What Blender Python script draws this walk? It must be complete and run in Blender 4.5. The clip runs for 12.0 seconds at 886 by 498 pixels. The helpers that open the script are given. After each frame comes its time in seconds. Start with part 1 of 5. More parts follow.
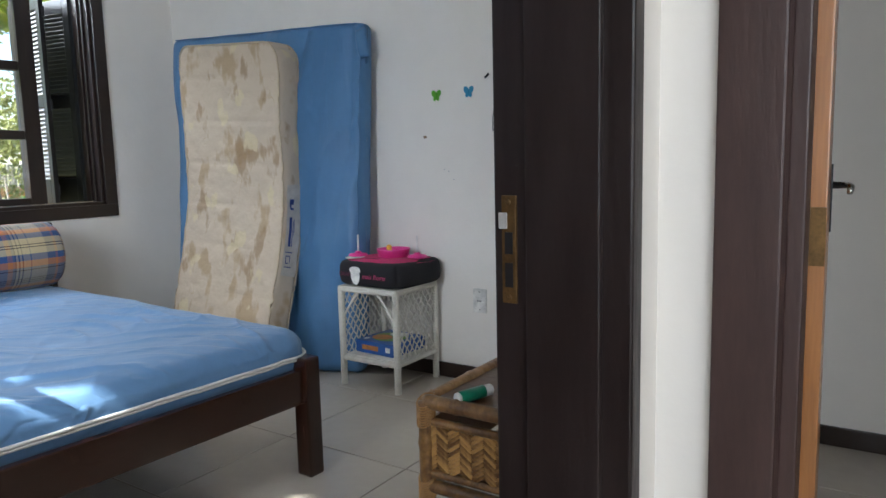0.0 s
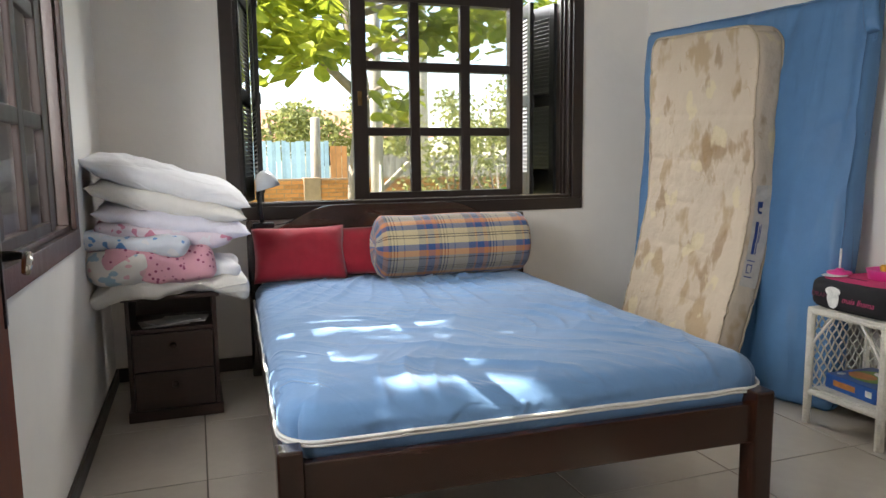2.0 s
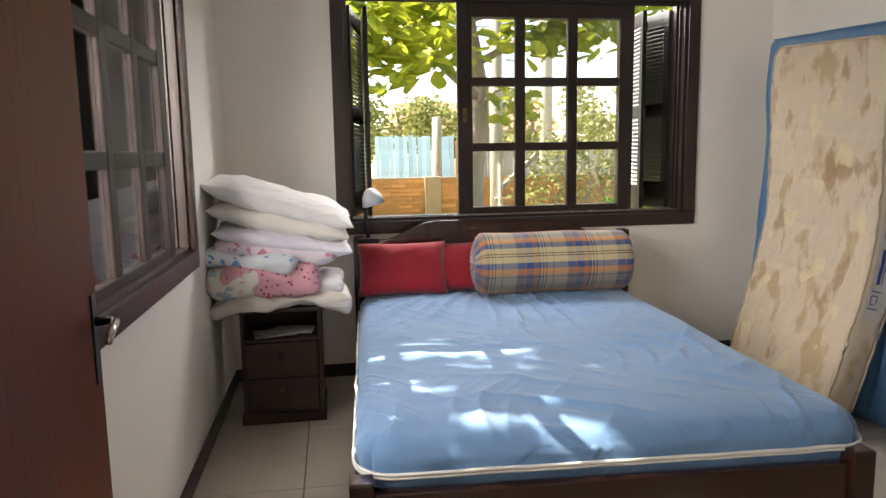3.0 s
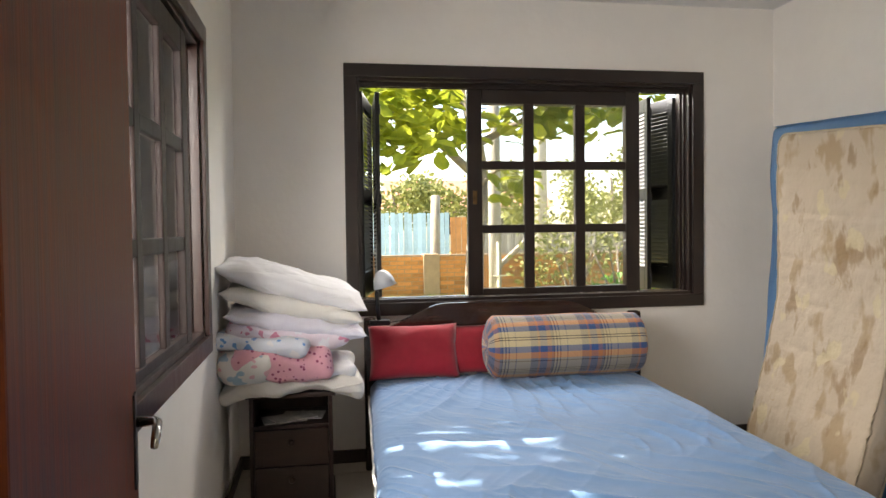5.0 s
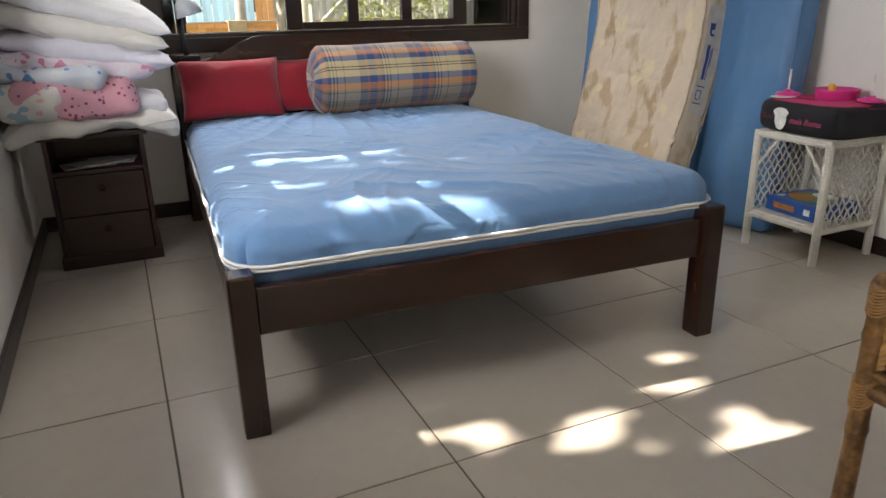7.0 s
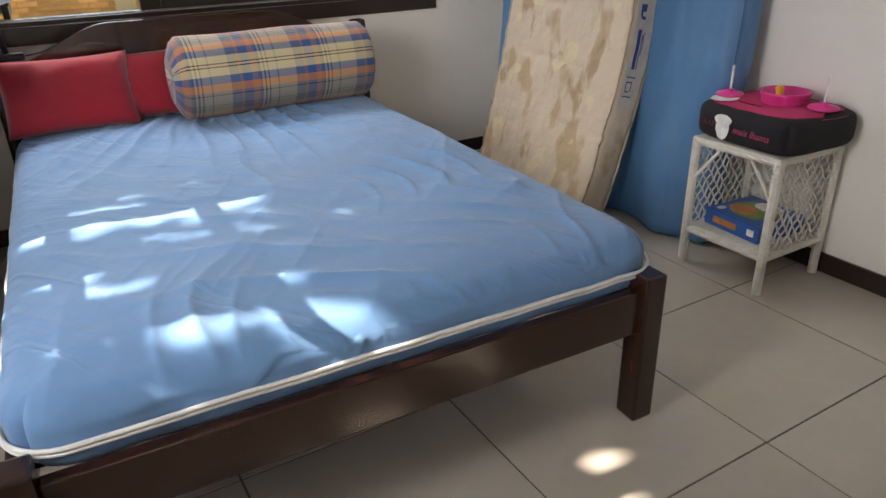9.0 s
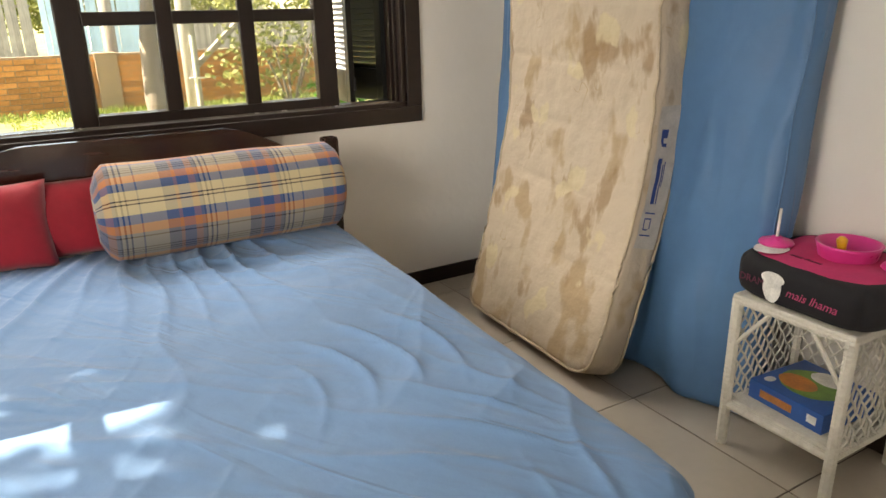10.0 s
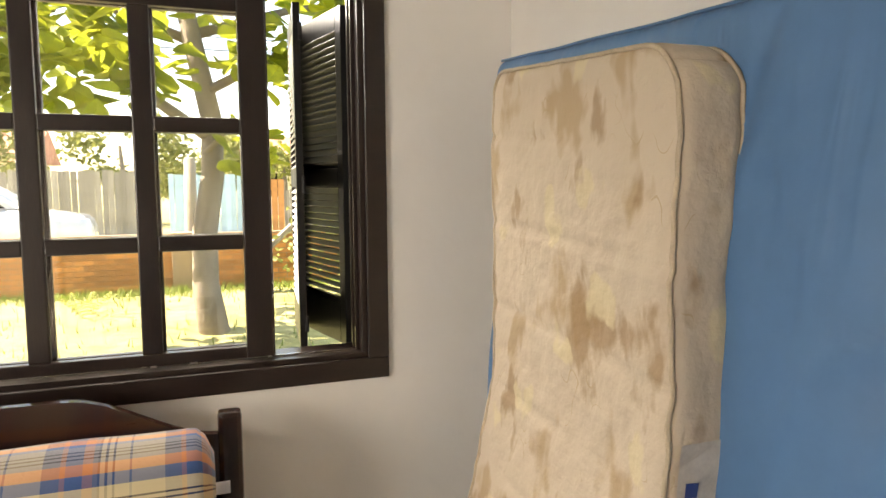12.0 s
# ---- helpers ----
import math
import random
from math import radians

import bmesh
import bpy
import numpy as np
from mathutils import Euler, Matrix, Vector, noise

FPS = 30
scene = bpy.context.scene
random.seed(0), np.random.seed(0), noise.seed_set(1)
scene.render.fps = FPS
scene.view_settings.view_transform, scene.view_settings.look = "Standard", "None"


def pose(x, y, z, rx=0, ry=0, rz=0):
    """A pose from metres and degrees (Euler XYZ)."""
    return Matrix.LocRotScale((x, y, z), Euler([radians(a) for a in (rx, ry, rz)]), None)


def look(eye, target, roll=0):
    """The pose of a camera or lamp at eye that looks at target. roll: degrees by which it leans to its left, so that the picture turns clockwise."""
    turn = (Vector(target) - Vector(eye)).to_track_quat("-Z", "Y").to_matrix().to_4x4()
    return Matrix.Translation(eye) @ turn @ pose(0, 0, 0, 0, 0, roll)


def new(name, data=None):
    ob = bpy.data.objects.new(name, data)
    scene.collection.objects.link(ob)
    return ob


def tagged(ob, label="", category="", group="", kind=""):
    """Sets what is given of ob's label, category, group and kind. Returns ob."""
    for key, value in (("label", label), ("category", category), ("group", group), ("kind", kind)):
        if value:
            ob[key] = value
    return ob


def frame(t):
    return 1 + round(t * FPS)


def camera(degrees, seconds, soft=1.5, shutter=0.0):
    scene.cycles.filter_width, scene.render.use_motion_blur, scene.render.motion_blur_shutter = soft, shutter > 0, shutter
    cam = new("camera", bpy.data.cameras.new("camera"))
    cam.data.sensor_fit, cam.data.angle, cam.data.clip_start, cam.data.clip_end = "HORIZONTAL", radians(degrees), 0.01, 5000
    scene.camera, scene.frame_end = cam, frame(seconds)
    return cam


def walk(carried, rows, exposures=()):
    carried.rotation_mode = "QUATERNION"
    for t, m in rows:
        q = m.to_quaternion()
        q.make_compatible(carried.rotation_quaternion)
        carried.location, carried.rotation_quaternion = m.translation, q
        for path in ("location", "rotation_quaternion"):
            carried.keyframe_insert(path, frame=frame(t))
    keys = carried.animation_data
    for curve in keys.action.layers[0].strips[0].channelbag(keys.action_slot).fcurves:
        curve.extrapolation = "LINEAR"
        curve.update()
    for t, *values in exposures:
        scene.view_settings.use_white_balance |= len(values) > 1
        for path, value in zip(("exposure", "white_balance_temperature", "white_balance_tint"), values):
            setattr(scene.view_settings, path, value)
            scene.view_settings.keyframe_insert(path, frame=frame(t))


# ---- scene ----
cam = camera(64.8, 12.0)
PATH = [
    (0, (-0.116, -0.11, 1.107), (1.53, 0.998, 0.86), -1.4),
    (0.5, (-0.015, 0.023, 1.117), (1.492, 1.315, 0.875), -1.5),
    (1, (0.062, 0.076, 1.101), (1.292, 1.637, 0.876), -1.2),
    (1.5, (0.068, 0.096, 1.103), (0.98, 1.861, 0.878), -0.8),
    (2, (0.019, 0.019, 1.137), (0.676, 1.892, 0.888), -0.7),
    (2.5, (0.048, 0.066, 1.141), (0.509, 1.996, 0.896), -0.3),
    (3, (0.156, -0.04, 1.287), (0.46, 1.917, 1.013), -0.9),
    (3.5, (0.12, -0.039, 1.43), (0.412, 1.921, 1.161), -0.9),
    (3.7, (0.144, -0.044, 1.402), (0.424, 1.925, 1.19), -0.9),
    (5.3, (0.044, 0.0, 1.274), (0.403, 1.966, 1.214), -0.8),
    (5.5, (0.075, -0.043, 1.172), (0.47, 1.916, 1.099), -1.1),
    (6, (0.021, 0.056, 1.13), (0.63, 1.946, 0.891), -1.0),
    (6.5, (0.014, 0.086, 1.027), (0.729, 1.902, 0.589), -1.0),
    (6.7, (0.008, 0.094, 1.014), (0.748, 1.875, 0.485), -1.1),
    (8.3, (0.142, 0.25, 1.167), (1.025, 1.799, 0.26), -1.3),
    (8.5, (0.241, 0.333, 1.2), (1.13, 1.881, 0.297), -1.3),
    (9, (0.383, 0.562, 1.248), (1.29, 2.128, 0.397), -1.6),
    (9.5, (0.492, 0.806, 1.292), (1.425, 2.402, 0.53), -1.6),
    (10, (0.738, 1.039, 1.316), (1.695, 2.673, 0.671), -1.2),
    (10.5, (1.049, 1.219, 1.41), (2.027, 2.903, 0.954), -1.7),
    (11, (1.322, 1.389, 1.394), (2.316, 3.095, 1.08), -1.6),
    (11.5, (1.517, 1.524, 1.427), (2.535, 3.23, 1.197), -0.8),
    (12, (1.667, 1.639, 1.499), (2.376, 3.5, 1.313), -0.4),
]
EXPOSURES = [(0.0, 1.88, 6000, 8), (0.5, 1.95, 6150, 8), (1.0, 2.06, 6400, 9), (1.5, 2.0, 6650, 10), (2.5, 2.05, 7200, 12), (3.5, 2.02, 7800, 14), (5.5, 2.06, 7100, 13), (6.0, 2.03, 6600, 12), (6.5, 2.12, 6950, 12), (8.3, 1.30, 6900, 13), (8.5, 1.48, 6900, 14), (9.5, 2.10, 7300, 12), (10.0, 2.20, 8200, 12), (10.5, 2.33, 9300, 13), (12.0, 2.38, 8500, 14)]
walk(cam, [(t, look(eye, target, roll)) for t, eye, target, roll in PATH], EXPOSURES)

# ---- light ----
SUN_EL, SUN_TRAVEL = 42.5, (1.0, -0.12)
world = bpy.data.worlds.new("world")
scene.world = world
world.use_nodes = True
wn = world.node_tree
sky = wn.nodes.new("ShaderNodeTexSky")
sky.sky_type, sky.sun_disc = "NISHITA", False
sky.sun_elevation = radians(SUN_EL)
sky.sun_rotation = math.atan2(-SUN_TRAVEL[0], -SUN_TRAVEL[1])
wn.links.new(sky.outputs[0], wn.nodes["Background"].inputs[0])
wn.nodes["Background"].inputs[1].default_value = 0.15
sun = new("sun", bpy.data.lights.new("sun", "SUN"))
sun.data.energy, sun.data.angle, sun.data.color = 5.0, radians(0.4), (1.0, 0.95, 0.86)
sh = math.tan(radians(SUN_EL)) * math.hypot(*SUN_TRAVEL)
sun.matrix_world = look((-SUN_TRAVEL[0] * 9, -SUN_TRAVEL[1] * 9, sh * 9), (0, 0, 0))


def sky_light(name, at, target, sx, sy, watts, color=(0.93, 0.96, 1.0)):
    """An added area lamp that stands in for sky light through an opening."""
    a = new(name, bpy.data.lights.new(name, "AREA"))
    a.data.shape, a.data.size, a.data.size_y, a.data.energy, a.data.color = "RECTANGLE", sx, sy, watts, color
    a.matrix_world = look(at, target)


sky_light("sky_light_north", (1.25, 4.72, 2.66), (1.25, 2.6, 0.9), 2.0, 0.8, 40)
sky_light("sky_light_west", (-1.15, 1.10, 1.75), (2.8, 1.5, 1.25), 1.4, 1.3, 27)
sky_light("sky_light_hall", (-1.45, -1.3, 1.45), (0.5, 0.4, 1.1), 2.1, 1.2, 11)


# ---- materials ----
def mat(name, color, rough=0.5, metal=0.0, vary=0.12, scale=6.0, bump=0.0, bscale=60.0, stretch=(1, 1, 1), color2=None, rand=0.0, coat=0.0, sheen=0.0, trans=0.0):
    """A procedural surface: base colour varied at two scales, roughness variation, fine relief."""
    m = bpy.data.materials.new(name)
    m.use_nodes = True
    nt = m.node_tree
    N, L = nt.nodes, nt.links
    b = N["Principled BSDF"]
    tc = N.new("ShaderNodeTexCoord")
    mp = N.new("ShaderNodeMapping")
    mp.inputs["Scale"].default_value = stretch
    L.new(tc.outputs["Object"], mp.inputs[0])
    n1 = N.new("ShaderNodeTexNoise")
    n1.inputs["Scale"].default_value, n1.inputs["Detail"].default_value = scale, 6
    n2 = N.new("ShaderNodeTexNoise")
    n2.inputs["Scale"].default_value, n2.inputs["Detail"].default_value = scale * 7, 4
    L.new(mp.outputs[0], n1.inputs[0])
    L.new(mp.outputs[0], n2.inputs[0])
    add = N.new("ShaderNodeMath")
    add.operation = "ADD"
    half = N.new("ShaderNodeMath")
    half.operation, half.inputs[1].default_value = "MULTIPLY", 0.5
    L.new(n2.outputs[0], half.inputs[0])
    L.new(n1.outputs[0], add.inputs[0])
    L.new(half.outputs[0], add.inputs[1])
    fac = add.outputs[0]
    if rand:
        oi = N.new("ShaderNodeObjectInfo")
        rm = N.new("ShaderNodeMath")
        rm.operation, rm.inputs[1].default_value = "MULTIPLY_ADD", rand
        L.new(oi.outputs["Random"], rm.inputs[0])
        L.new(fac, rm.inputs[2])
        sb = N.new("ShaderNodeMath")
        sb.operation, sb.inputs[1].default_value = "SUBTRACT", rand / 2
        L.new(rm.outputs[0], sb.inputs[0])
        fac = sb.outputs[0]
    ramp = N.new("ShaderNodeValToRGB")
    c = Vector(color)
    lo = c * (1 - vary)
    hi = Vector(color2) if color2 else c * (1 + vary)
    ramp.color_ramp.elements[0].position, ramp.color_ramp.elements[1].position = 0.5, 1.0
    ramp.color_ramp.elements[0].color = (*lo, 1)
    ramp.color_ramp.elements[1].color = (*[min(v, 0.95) for v in hi], 1)
    L.new(fac, ramp.inputs[0])
    L.new(ramp.outputs[0], b.inputs["Base Color"])
    rr = N.new("ShaderNodeMapRange")
    rr.inputs["To Min"].default_value, rr.inputs["To Max"].default_value = max(rough - 0.1, 0.02), min(rough + 0.1, 1)
    L.new(n1.outputs[0], rr.inputs[0])
    L.new(rr.outputs[0], b.inputs["Roughness"])
    b.inputs["Metallic"].default_value = metal
    b.inputs["Coat Weight"].default_value = coat
    b.inputs["Sheen Weight"].default_value = sheen
    if bump:
        n3 = N.new("ShaderNodeTexNoise")
        n3.inputs["Scale"].default_value, n3.inputs["Detail"].default_value = bscale, 5
        L.new(mp.outputs[0], n3.inputs[0])
        bp = N.new("ShaderNodeBump")
        bp.inputs["Strength"].default_value, bp.inputs["Distance"].default_value = bump, 0.01
        L.new(n3.outputs[0], bp.inputs["Height"])
        L.new(bp.outputs[0], b.inputs["Normal"])
    if trans:
        tr = N.new("ShaderNodeBsdfTranslucent")
        mx = N.new("ShaderNodeMixShader")
        mx.inputs[0].default_value = trans
        L.new(ramp.outputs[0], tr.inputs[0])
        L.new(b.outputs[0], mx.inputs[1])
        L.new(tr.outputs[0], mx.inputs[2])
        L.new(mx.outputs[0], N["Material Output"].inputs[0])
    return m


def stripes(nt, src, period, bands):
    """Constant colour bands (start fraction, colour) repeating along a coordinate."""
    N, L = nt.nodes, nt.links
    d = N.new("ShaderNodeMath")
    d.operation, d.inputs[1].default_value = "DIVIDE", period
    L.new(src, d.inputs[0])
    f = N.new("ShaderNodeMath")
    f.operation = "FRACT"
    L.new(d.outputs[0], f.inputs[0])
    r = N.new("ShaderNodeValToRGB")
    r.color_ramp.interpolation = "CONSTANT"
    for i, (at, col) in enumerate(bands):
        e = r.color_ramp.elements[i] if i < 2 else r.color_ramp.elements.new(at)
        e.position, e.color = at, (*col, 1)
    L.new(f.outputs[0], r.inputs[0])
    return r.outputs[0]


def plaid():
    m = bpy.data.materials.new("plaid_cotton")
    m.use_nodes = True
    nt = m.node_tree
    N, L = nt.nodes, nt.links
    b = N["Principled BSDF"]
    uv = N.new("ShaderNodeUVMap")
    sp = N.new("ShaderNodeSeparateXYZ")
    L.new(uv.outputs[0], sp.inputs[0])
    cream, blue, orange, grey, dark = (0.60, 0.49, 0.29), (0.03, 0.085, 0.23), (0.48, 0.17, 0.06), (0.15, 0.15, 0.17), (0.012, 0.012, 0.02)
    around = stripes(nt, sp.outputs[1], 0.31, [(0, grey), (0.06, dark), (0.075, grey), (0.10, dark), (0.115, grey), (0.14, dark), (0.155, grey), (0.2, orange), (0.30, blue), (0.40, cream), (0.50, dark), (0.515, cream), (0.54, dark), (0.555, cream), (0.66, blue), (0.76, orange), (0.86, grey), (0.9, dark), (0.915, grey)])
    along = stripes(nt, sp.outputs[0], 0.27, [(0, cream), (0.16, grey), (0.30, orange), (0.34, blue), (0.48, orange), (0.56, grey), (0.60, dark), (0.62, cream), (0.66, dark), (0.68, cream), (0.72, dark), (0.74, cream), (0.86, grey), (0.88, cream)])
    mx = N.new("ShaderNodeMix")
    mx.data_type = "RGBA"
    mx.inputs[0].default_value = 0.30
    L.new(around, mx.inputs[6])
    L.new(along, mx.inputs[7])
    L.new(mx.outputs[2], b.inputs["Base Color"])
    b.inputs["Roughness"].default_value = 0.9
    b.inputs["Sheen Weight"].default_value = 0.2
    wv = N.new("ShaderNodeTexNoise")
    wv.inputs["Scale"].default_value = 90
    tc = N.new("ShaderNodeTexCoord")
    L.new(tc.outputs["Object"], wv.inputs[0])
    bp = N.new("ShaderNodeBump")
    bp.inputs["Strength"].default_value, bp.inputs["Distance"].default_value = 0.4, 0.004
    L.new(wv.outputs[0], bp.inputs["Height"])
    L.new(bp.outputs[0], b.inputs["Normal"])
    return m


def ticking():
    """Cream mattress ticking with faded tan flower blotches and fine pen-like strokes."""
    m = bpy.data.materials.new("floral_ticking")
    m.use_nodes = True
    nt = m.node_tree
    N, L = nt.nodes, nt.links
    b = N["Principled BSDF"]
    tc = N.new("ShaderNodeTexCoord")

    def noise_fac(scale, stretch, lo, hi, detail=3, off=0.0):
        mp = N.new("ShaderNodeMapping")
        mp.inputs["Scale"].default_value, mp.inputs["Location"].default_value = stretch, (off, off, off)
        L.new(tc.outputs["Object"], mp.inputs[0])
        n = N.new("ShaderNodeTexNoise")
        n.inputs["Scale"].default_value, n.inputs["Detail"].default_value = scale, detail
        L.new(mp.outputs[0], n.inputs[0])
        r = N.new("ShaderNodeMapRange")
        r.inputs["From Min"].default_value, r.inputs["From Max"].default_value = lo, hi
        L.new(n.outputs[0], r.inputs[0])
        return r.outputs[0]

    def layer(base, fac, col, amount):
        k = N.new("ShaderNodeMath")
        k.operation, k.inputs[1].default_value = "MULTIPLY", amount
        L.new(fac, k.inputs[0])
        x = N.new("ShaderNodeMix")
        x.data_type = "RGBA"
        L.new(k.outputs[0], x.inputs[0])
        if isinstance(base, tuple):
            x.inputs[6].default_value = (*base, 1)
        else:
            L.new(base, x.inputs[6])
        x.inputs[7].default_value = (*col, 1)
        return x.outputs[2]

    def scribble(scale, off, width, mask):
        """Thin curved strokes, kept in scattered groups."""
        n = noise_fac(scale, (1, 1, 0.8), 0.0, 1.0, 1, off)
        k = N.new("ShaderNodeMath")
        k.operation, k.inputs[1].default_value, k.inputs[2].default_value = "COMPARE", 0.5, width * 0.8
        L.new(n, k.inputs[0])
        q = N.new("ShaderNodeMath")
        q.operation = "MULTIPLY"
        L.new(k.outputs[0], q.inputs[0])
        L.new(mask, q.inputs[1])
        return q.outputs[0]

    c = layer((0.60, 0.495, 0.375), noise_fac(1.8, (1, 1, 1), 0.4, 0.7, 4, 3.0), (0.52, 0.425, 0.315), 0.7)
    c = layer(c, noise_fac(4.3, (1, 1.4, 0.8), 0.54, 0.61, 3.2, 1.3), (0.42, 0.29, 0.155), 0.75)
    c = layer(c, noise_fac(5.2, (1, 1.3, 0.7), 0.575, 0.635, 4, 4.1), (0.33, 0.205, 0.10), 0.7)
    c = layer(c, noise_fac(4.6, (1, 1.1, 0.9), 0.61, 0.64, 3, 12.6), (0.66, 0.56, 0.36), 0.8)
    c = layer(c, scribble(11, 5.5, 0.007, noise_fac(5, (1, 1, 1), 0.60, 0.64, 2, 8.8)), (0.42, 0.29, 0.15), 0.5)
    c = layer(c, scribble(16, 15.5, 0.008, noise_fac(4, (1, 1, 1), 0.61, 0.64, 2, 2.8)), (0.42, 0.29, 0.15), 0.45)
    L.new(c, b.inputs["Base Color"])
    b.inputs["Roughness"].default_value = 0.75
    bp = N.new("ShaderNodeBump")
    bp.inputs["Strength"].default_value, bp.inputs["Distance"].default_value = 0.8, 0.02
    L.new(noise_fac(11, (1, 1, 1), 0.0, 1.0, 5), bp.inputs["Height"])
    L.new(bp.outputs[0], b.inputs["Normal"])
    return m


def glass(name, tint=(1, 1, 1)):
    m = bpy.data.materials.new(name)
    m.use_nodes = True
    N, L = m.node_tree.nodes, m.node_tree.links
    t, g, x, fr = N.new("ShaderNodeBsdfTransparent"), N.new("ShaderNodeBsdfGlossy"), N.new("ShaderNodeMixShader"), N.new("ShaderNodeFresnel")
    t.inputs[0].default_value = (*tint, 1)
    g.inputs["Roughness"].default_value = 0.03
    fr.inputs[0].default_value = 1.45
    L.new(fr.outputs[0], x.inputs[0])
    L.new(t.outputs[0], x.inputs[1])
    L.new(g.outputs[0], x.inputs[2])
    L.new(x.outputs[0], N["Material Output"].inputs[0])
    return m


M_WALL = mat("wall_paint", (0.85, 0.815, 0.76), 0.85, vary=0.03, scale=1.3, bump=0.15, bscale=25)
M_CEIL = mat("ceiling_paint", (0.80, 0.79, 0.77), 0.9, vary=0.03, scale=1.5, bump=0.1)
M_TILE = mat("ceramic_tile", (0.50, 0.445, 0.375), 0.2, vary=0.05, scale=3, rand=0.25, bump=0.03, bscale=30)
M_GROUT = mat("grout", (0.13, 0.105, 0.085), 0.9, vary=0.15, scale=8)
M_DARK = mat("dark_stained_wood", (0.016, 0.008, 0.006), 0.35, vary=0.35, scale=5, stretch=(6, 6, 1), bump=0.08, bscale=30, coat=0.2)
M_DARKX = mat("dark_stained_wood_x", (0.016, 0.008, 0.006), 0.35, vary=0.35, scale=5, stretch=(1, 6, 6), bump=0.08, bscale=30, coat=0.2)
M_DARKY = mat("dark_stained_wood_y", (0.018, 0.009, 0.006), 0.35, vary=0.35, scale=5, stretch=(6, 1, 6), bump=0.08, bscale=30, coat=0.2)
M_BED = mat("bed_wood", (0.026, 0.0085, 0.0045), 0.24, vary=0.4, scale=4, stretch=(8, 8, 1), bump=0.06, bscale=25, coat=0.3)
M_BEDX = mat("bed_wood_x", (0.028, 0.009, 0.0045), 0.24, vary=0.4, scale=4, stretch=(1, 8, 8), bump=0.06, bscale=25, coat=0.3)
M_DOOR = mat("varnished_door_wood", (0.145, 0.029, 0.009), 0.40, vary=0.5, scale=3.5, stretch=(16, 16, 0.45), bump=0.05, bscale=12, color2=(0.25, 0.060, 0.018))
M_DOOR.node_tree.nodes["Principled BSDF"].inputs["Specular IOR Level"].default_value = 0.09
M_ORANGE = mat("light_varnished_wood", (0.36, 0.15, 0.045), 0.35, vary=0.25, scale=3, stretch=(12, 12, 0.7), bump=0.05, coat=0.3)
M_REDWOOD = mat("reddish_window_wood", (0.034, 0.012, 0.008), 0.35, vary=0.35, scale=5, stretch=(6, 6, 1), bump=0.08, bscale=30, coat=0.2)
M_SASHRED = mat("dark_red_sash_wood", (0.020, 0.009, 0.007), 0.5, vary=0.35, scale=5, stretch=(6, 6, 1), bump=0.08, bscale=30)
M_JAMB = mat("painted_dark_jamb", (0.018, 0.011, 0.010), 0.4, vary=0.25, scale=4, stretch=(6, 6, 1), bump=0.1, bscale=18)
M_REDJAMB = mat("red_brown_jamb", (0.055, 0.030, 0.026), 0.45, vary=0.2, scale=4, stretch=(6, 6, 1), bump=0.1, bscale=18)
M_BRASS = mat("worn_brass", (0.14, 0.08, 0.028), 0.5, 0.7, vary=0.4, scale=30)
M_CHROME = mat("worn_chrome", (0.55, 0.53, 0.50), 0.25, 1.0, vary=0.1, scale=20)
M_BLACKMETAL = mat("black_metal", (0.02, 0.02, 0.022), 0.4, 0.4, vary=0.2)
M_SHEET = mat("blue_sheet", (0.125, 0.255, 0.46), 0.85, vary=0.06, scale=4, bump=0.4, bscale=14, sheen=0.25)
M_COVER = mat("blue_vinyl_cover", (0.085, 0.205, 0.39), 0.5, vary=0.08, scale=3, bump=0.25, bscale=7)
M_PIPING = mat("white_piping", (0.72, 0.71, 0.68), 0.8, vary=0.08, scale=20)
M_WHITE = mat("white_cotton", (0.78, 0.77, 0.78), 0.9, vary=0.04, scale=6, bump=0.25, bscale=16, sheen=0.3)
M_CREAM = mat("cream_cotton", (0.76, 0.73, 0.67), 0.9, vary=0.05, scale=6, bump=0.25, bscale=16, sheen=0.3)
M_LILAC = mat("lilac_white_cotton", (0.74, 0.72, 0.80), 0.9, vary=0.05, scale=6, bump=0.3, bscale=18, sheen=0.3)
M_RED = mat("red_cotton", (0.33, 0.008, 0.022), 0.85, vary=0.15, scale=5, bump=0.2, bscale=18, sheen=0.3)


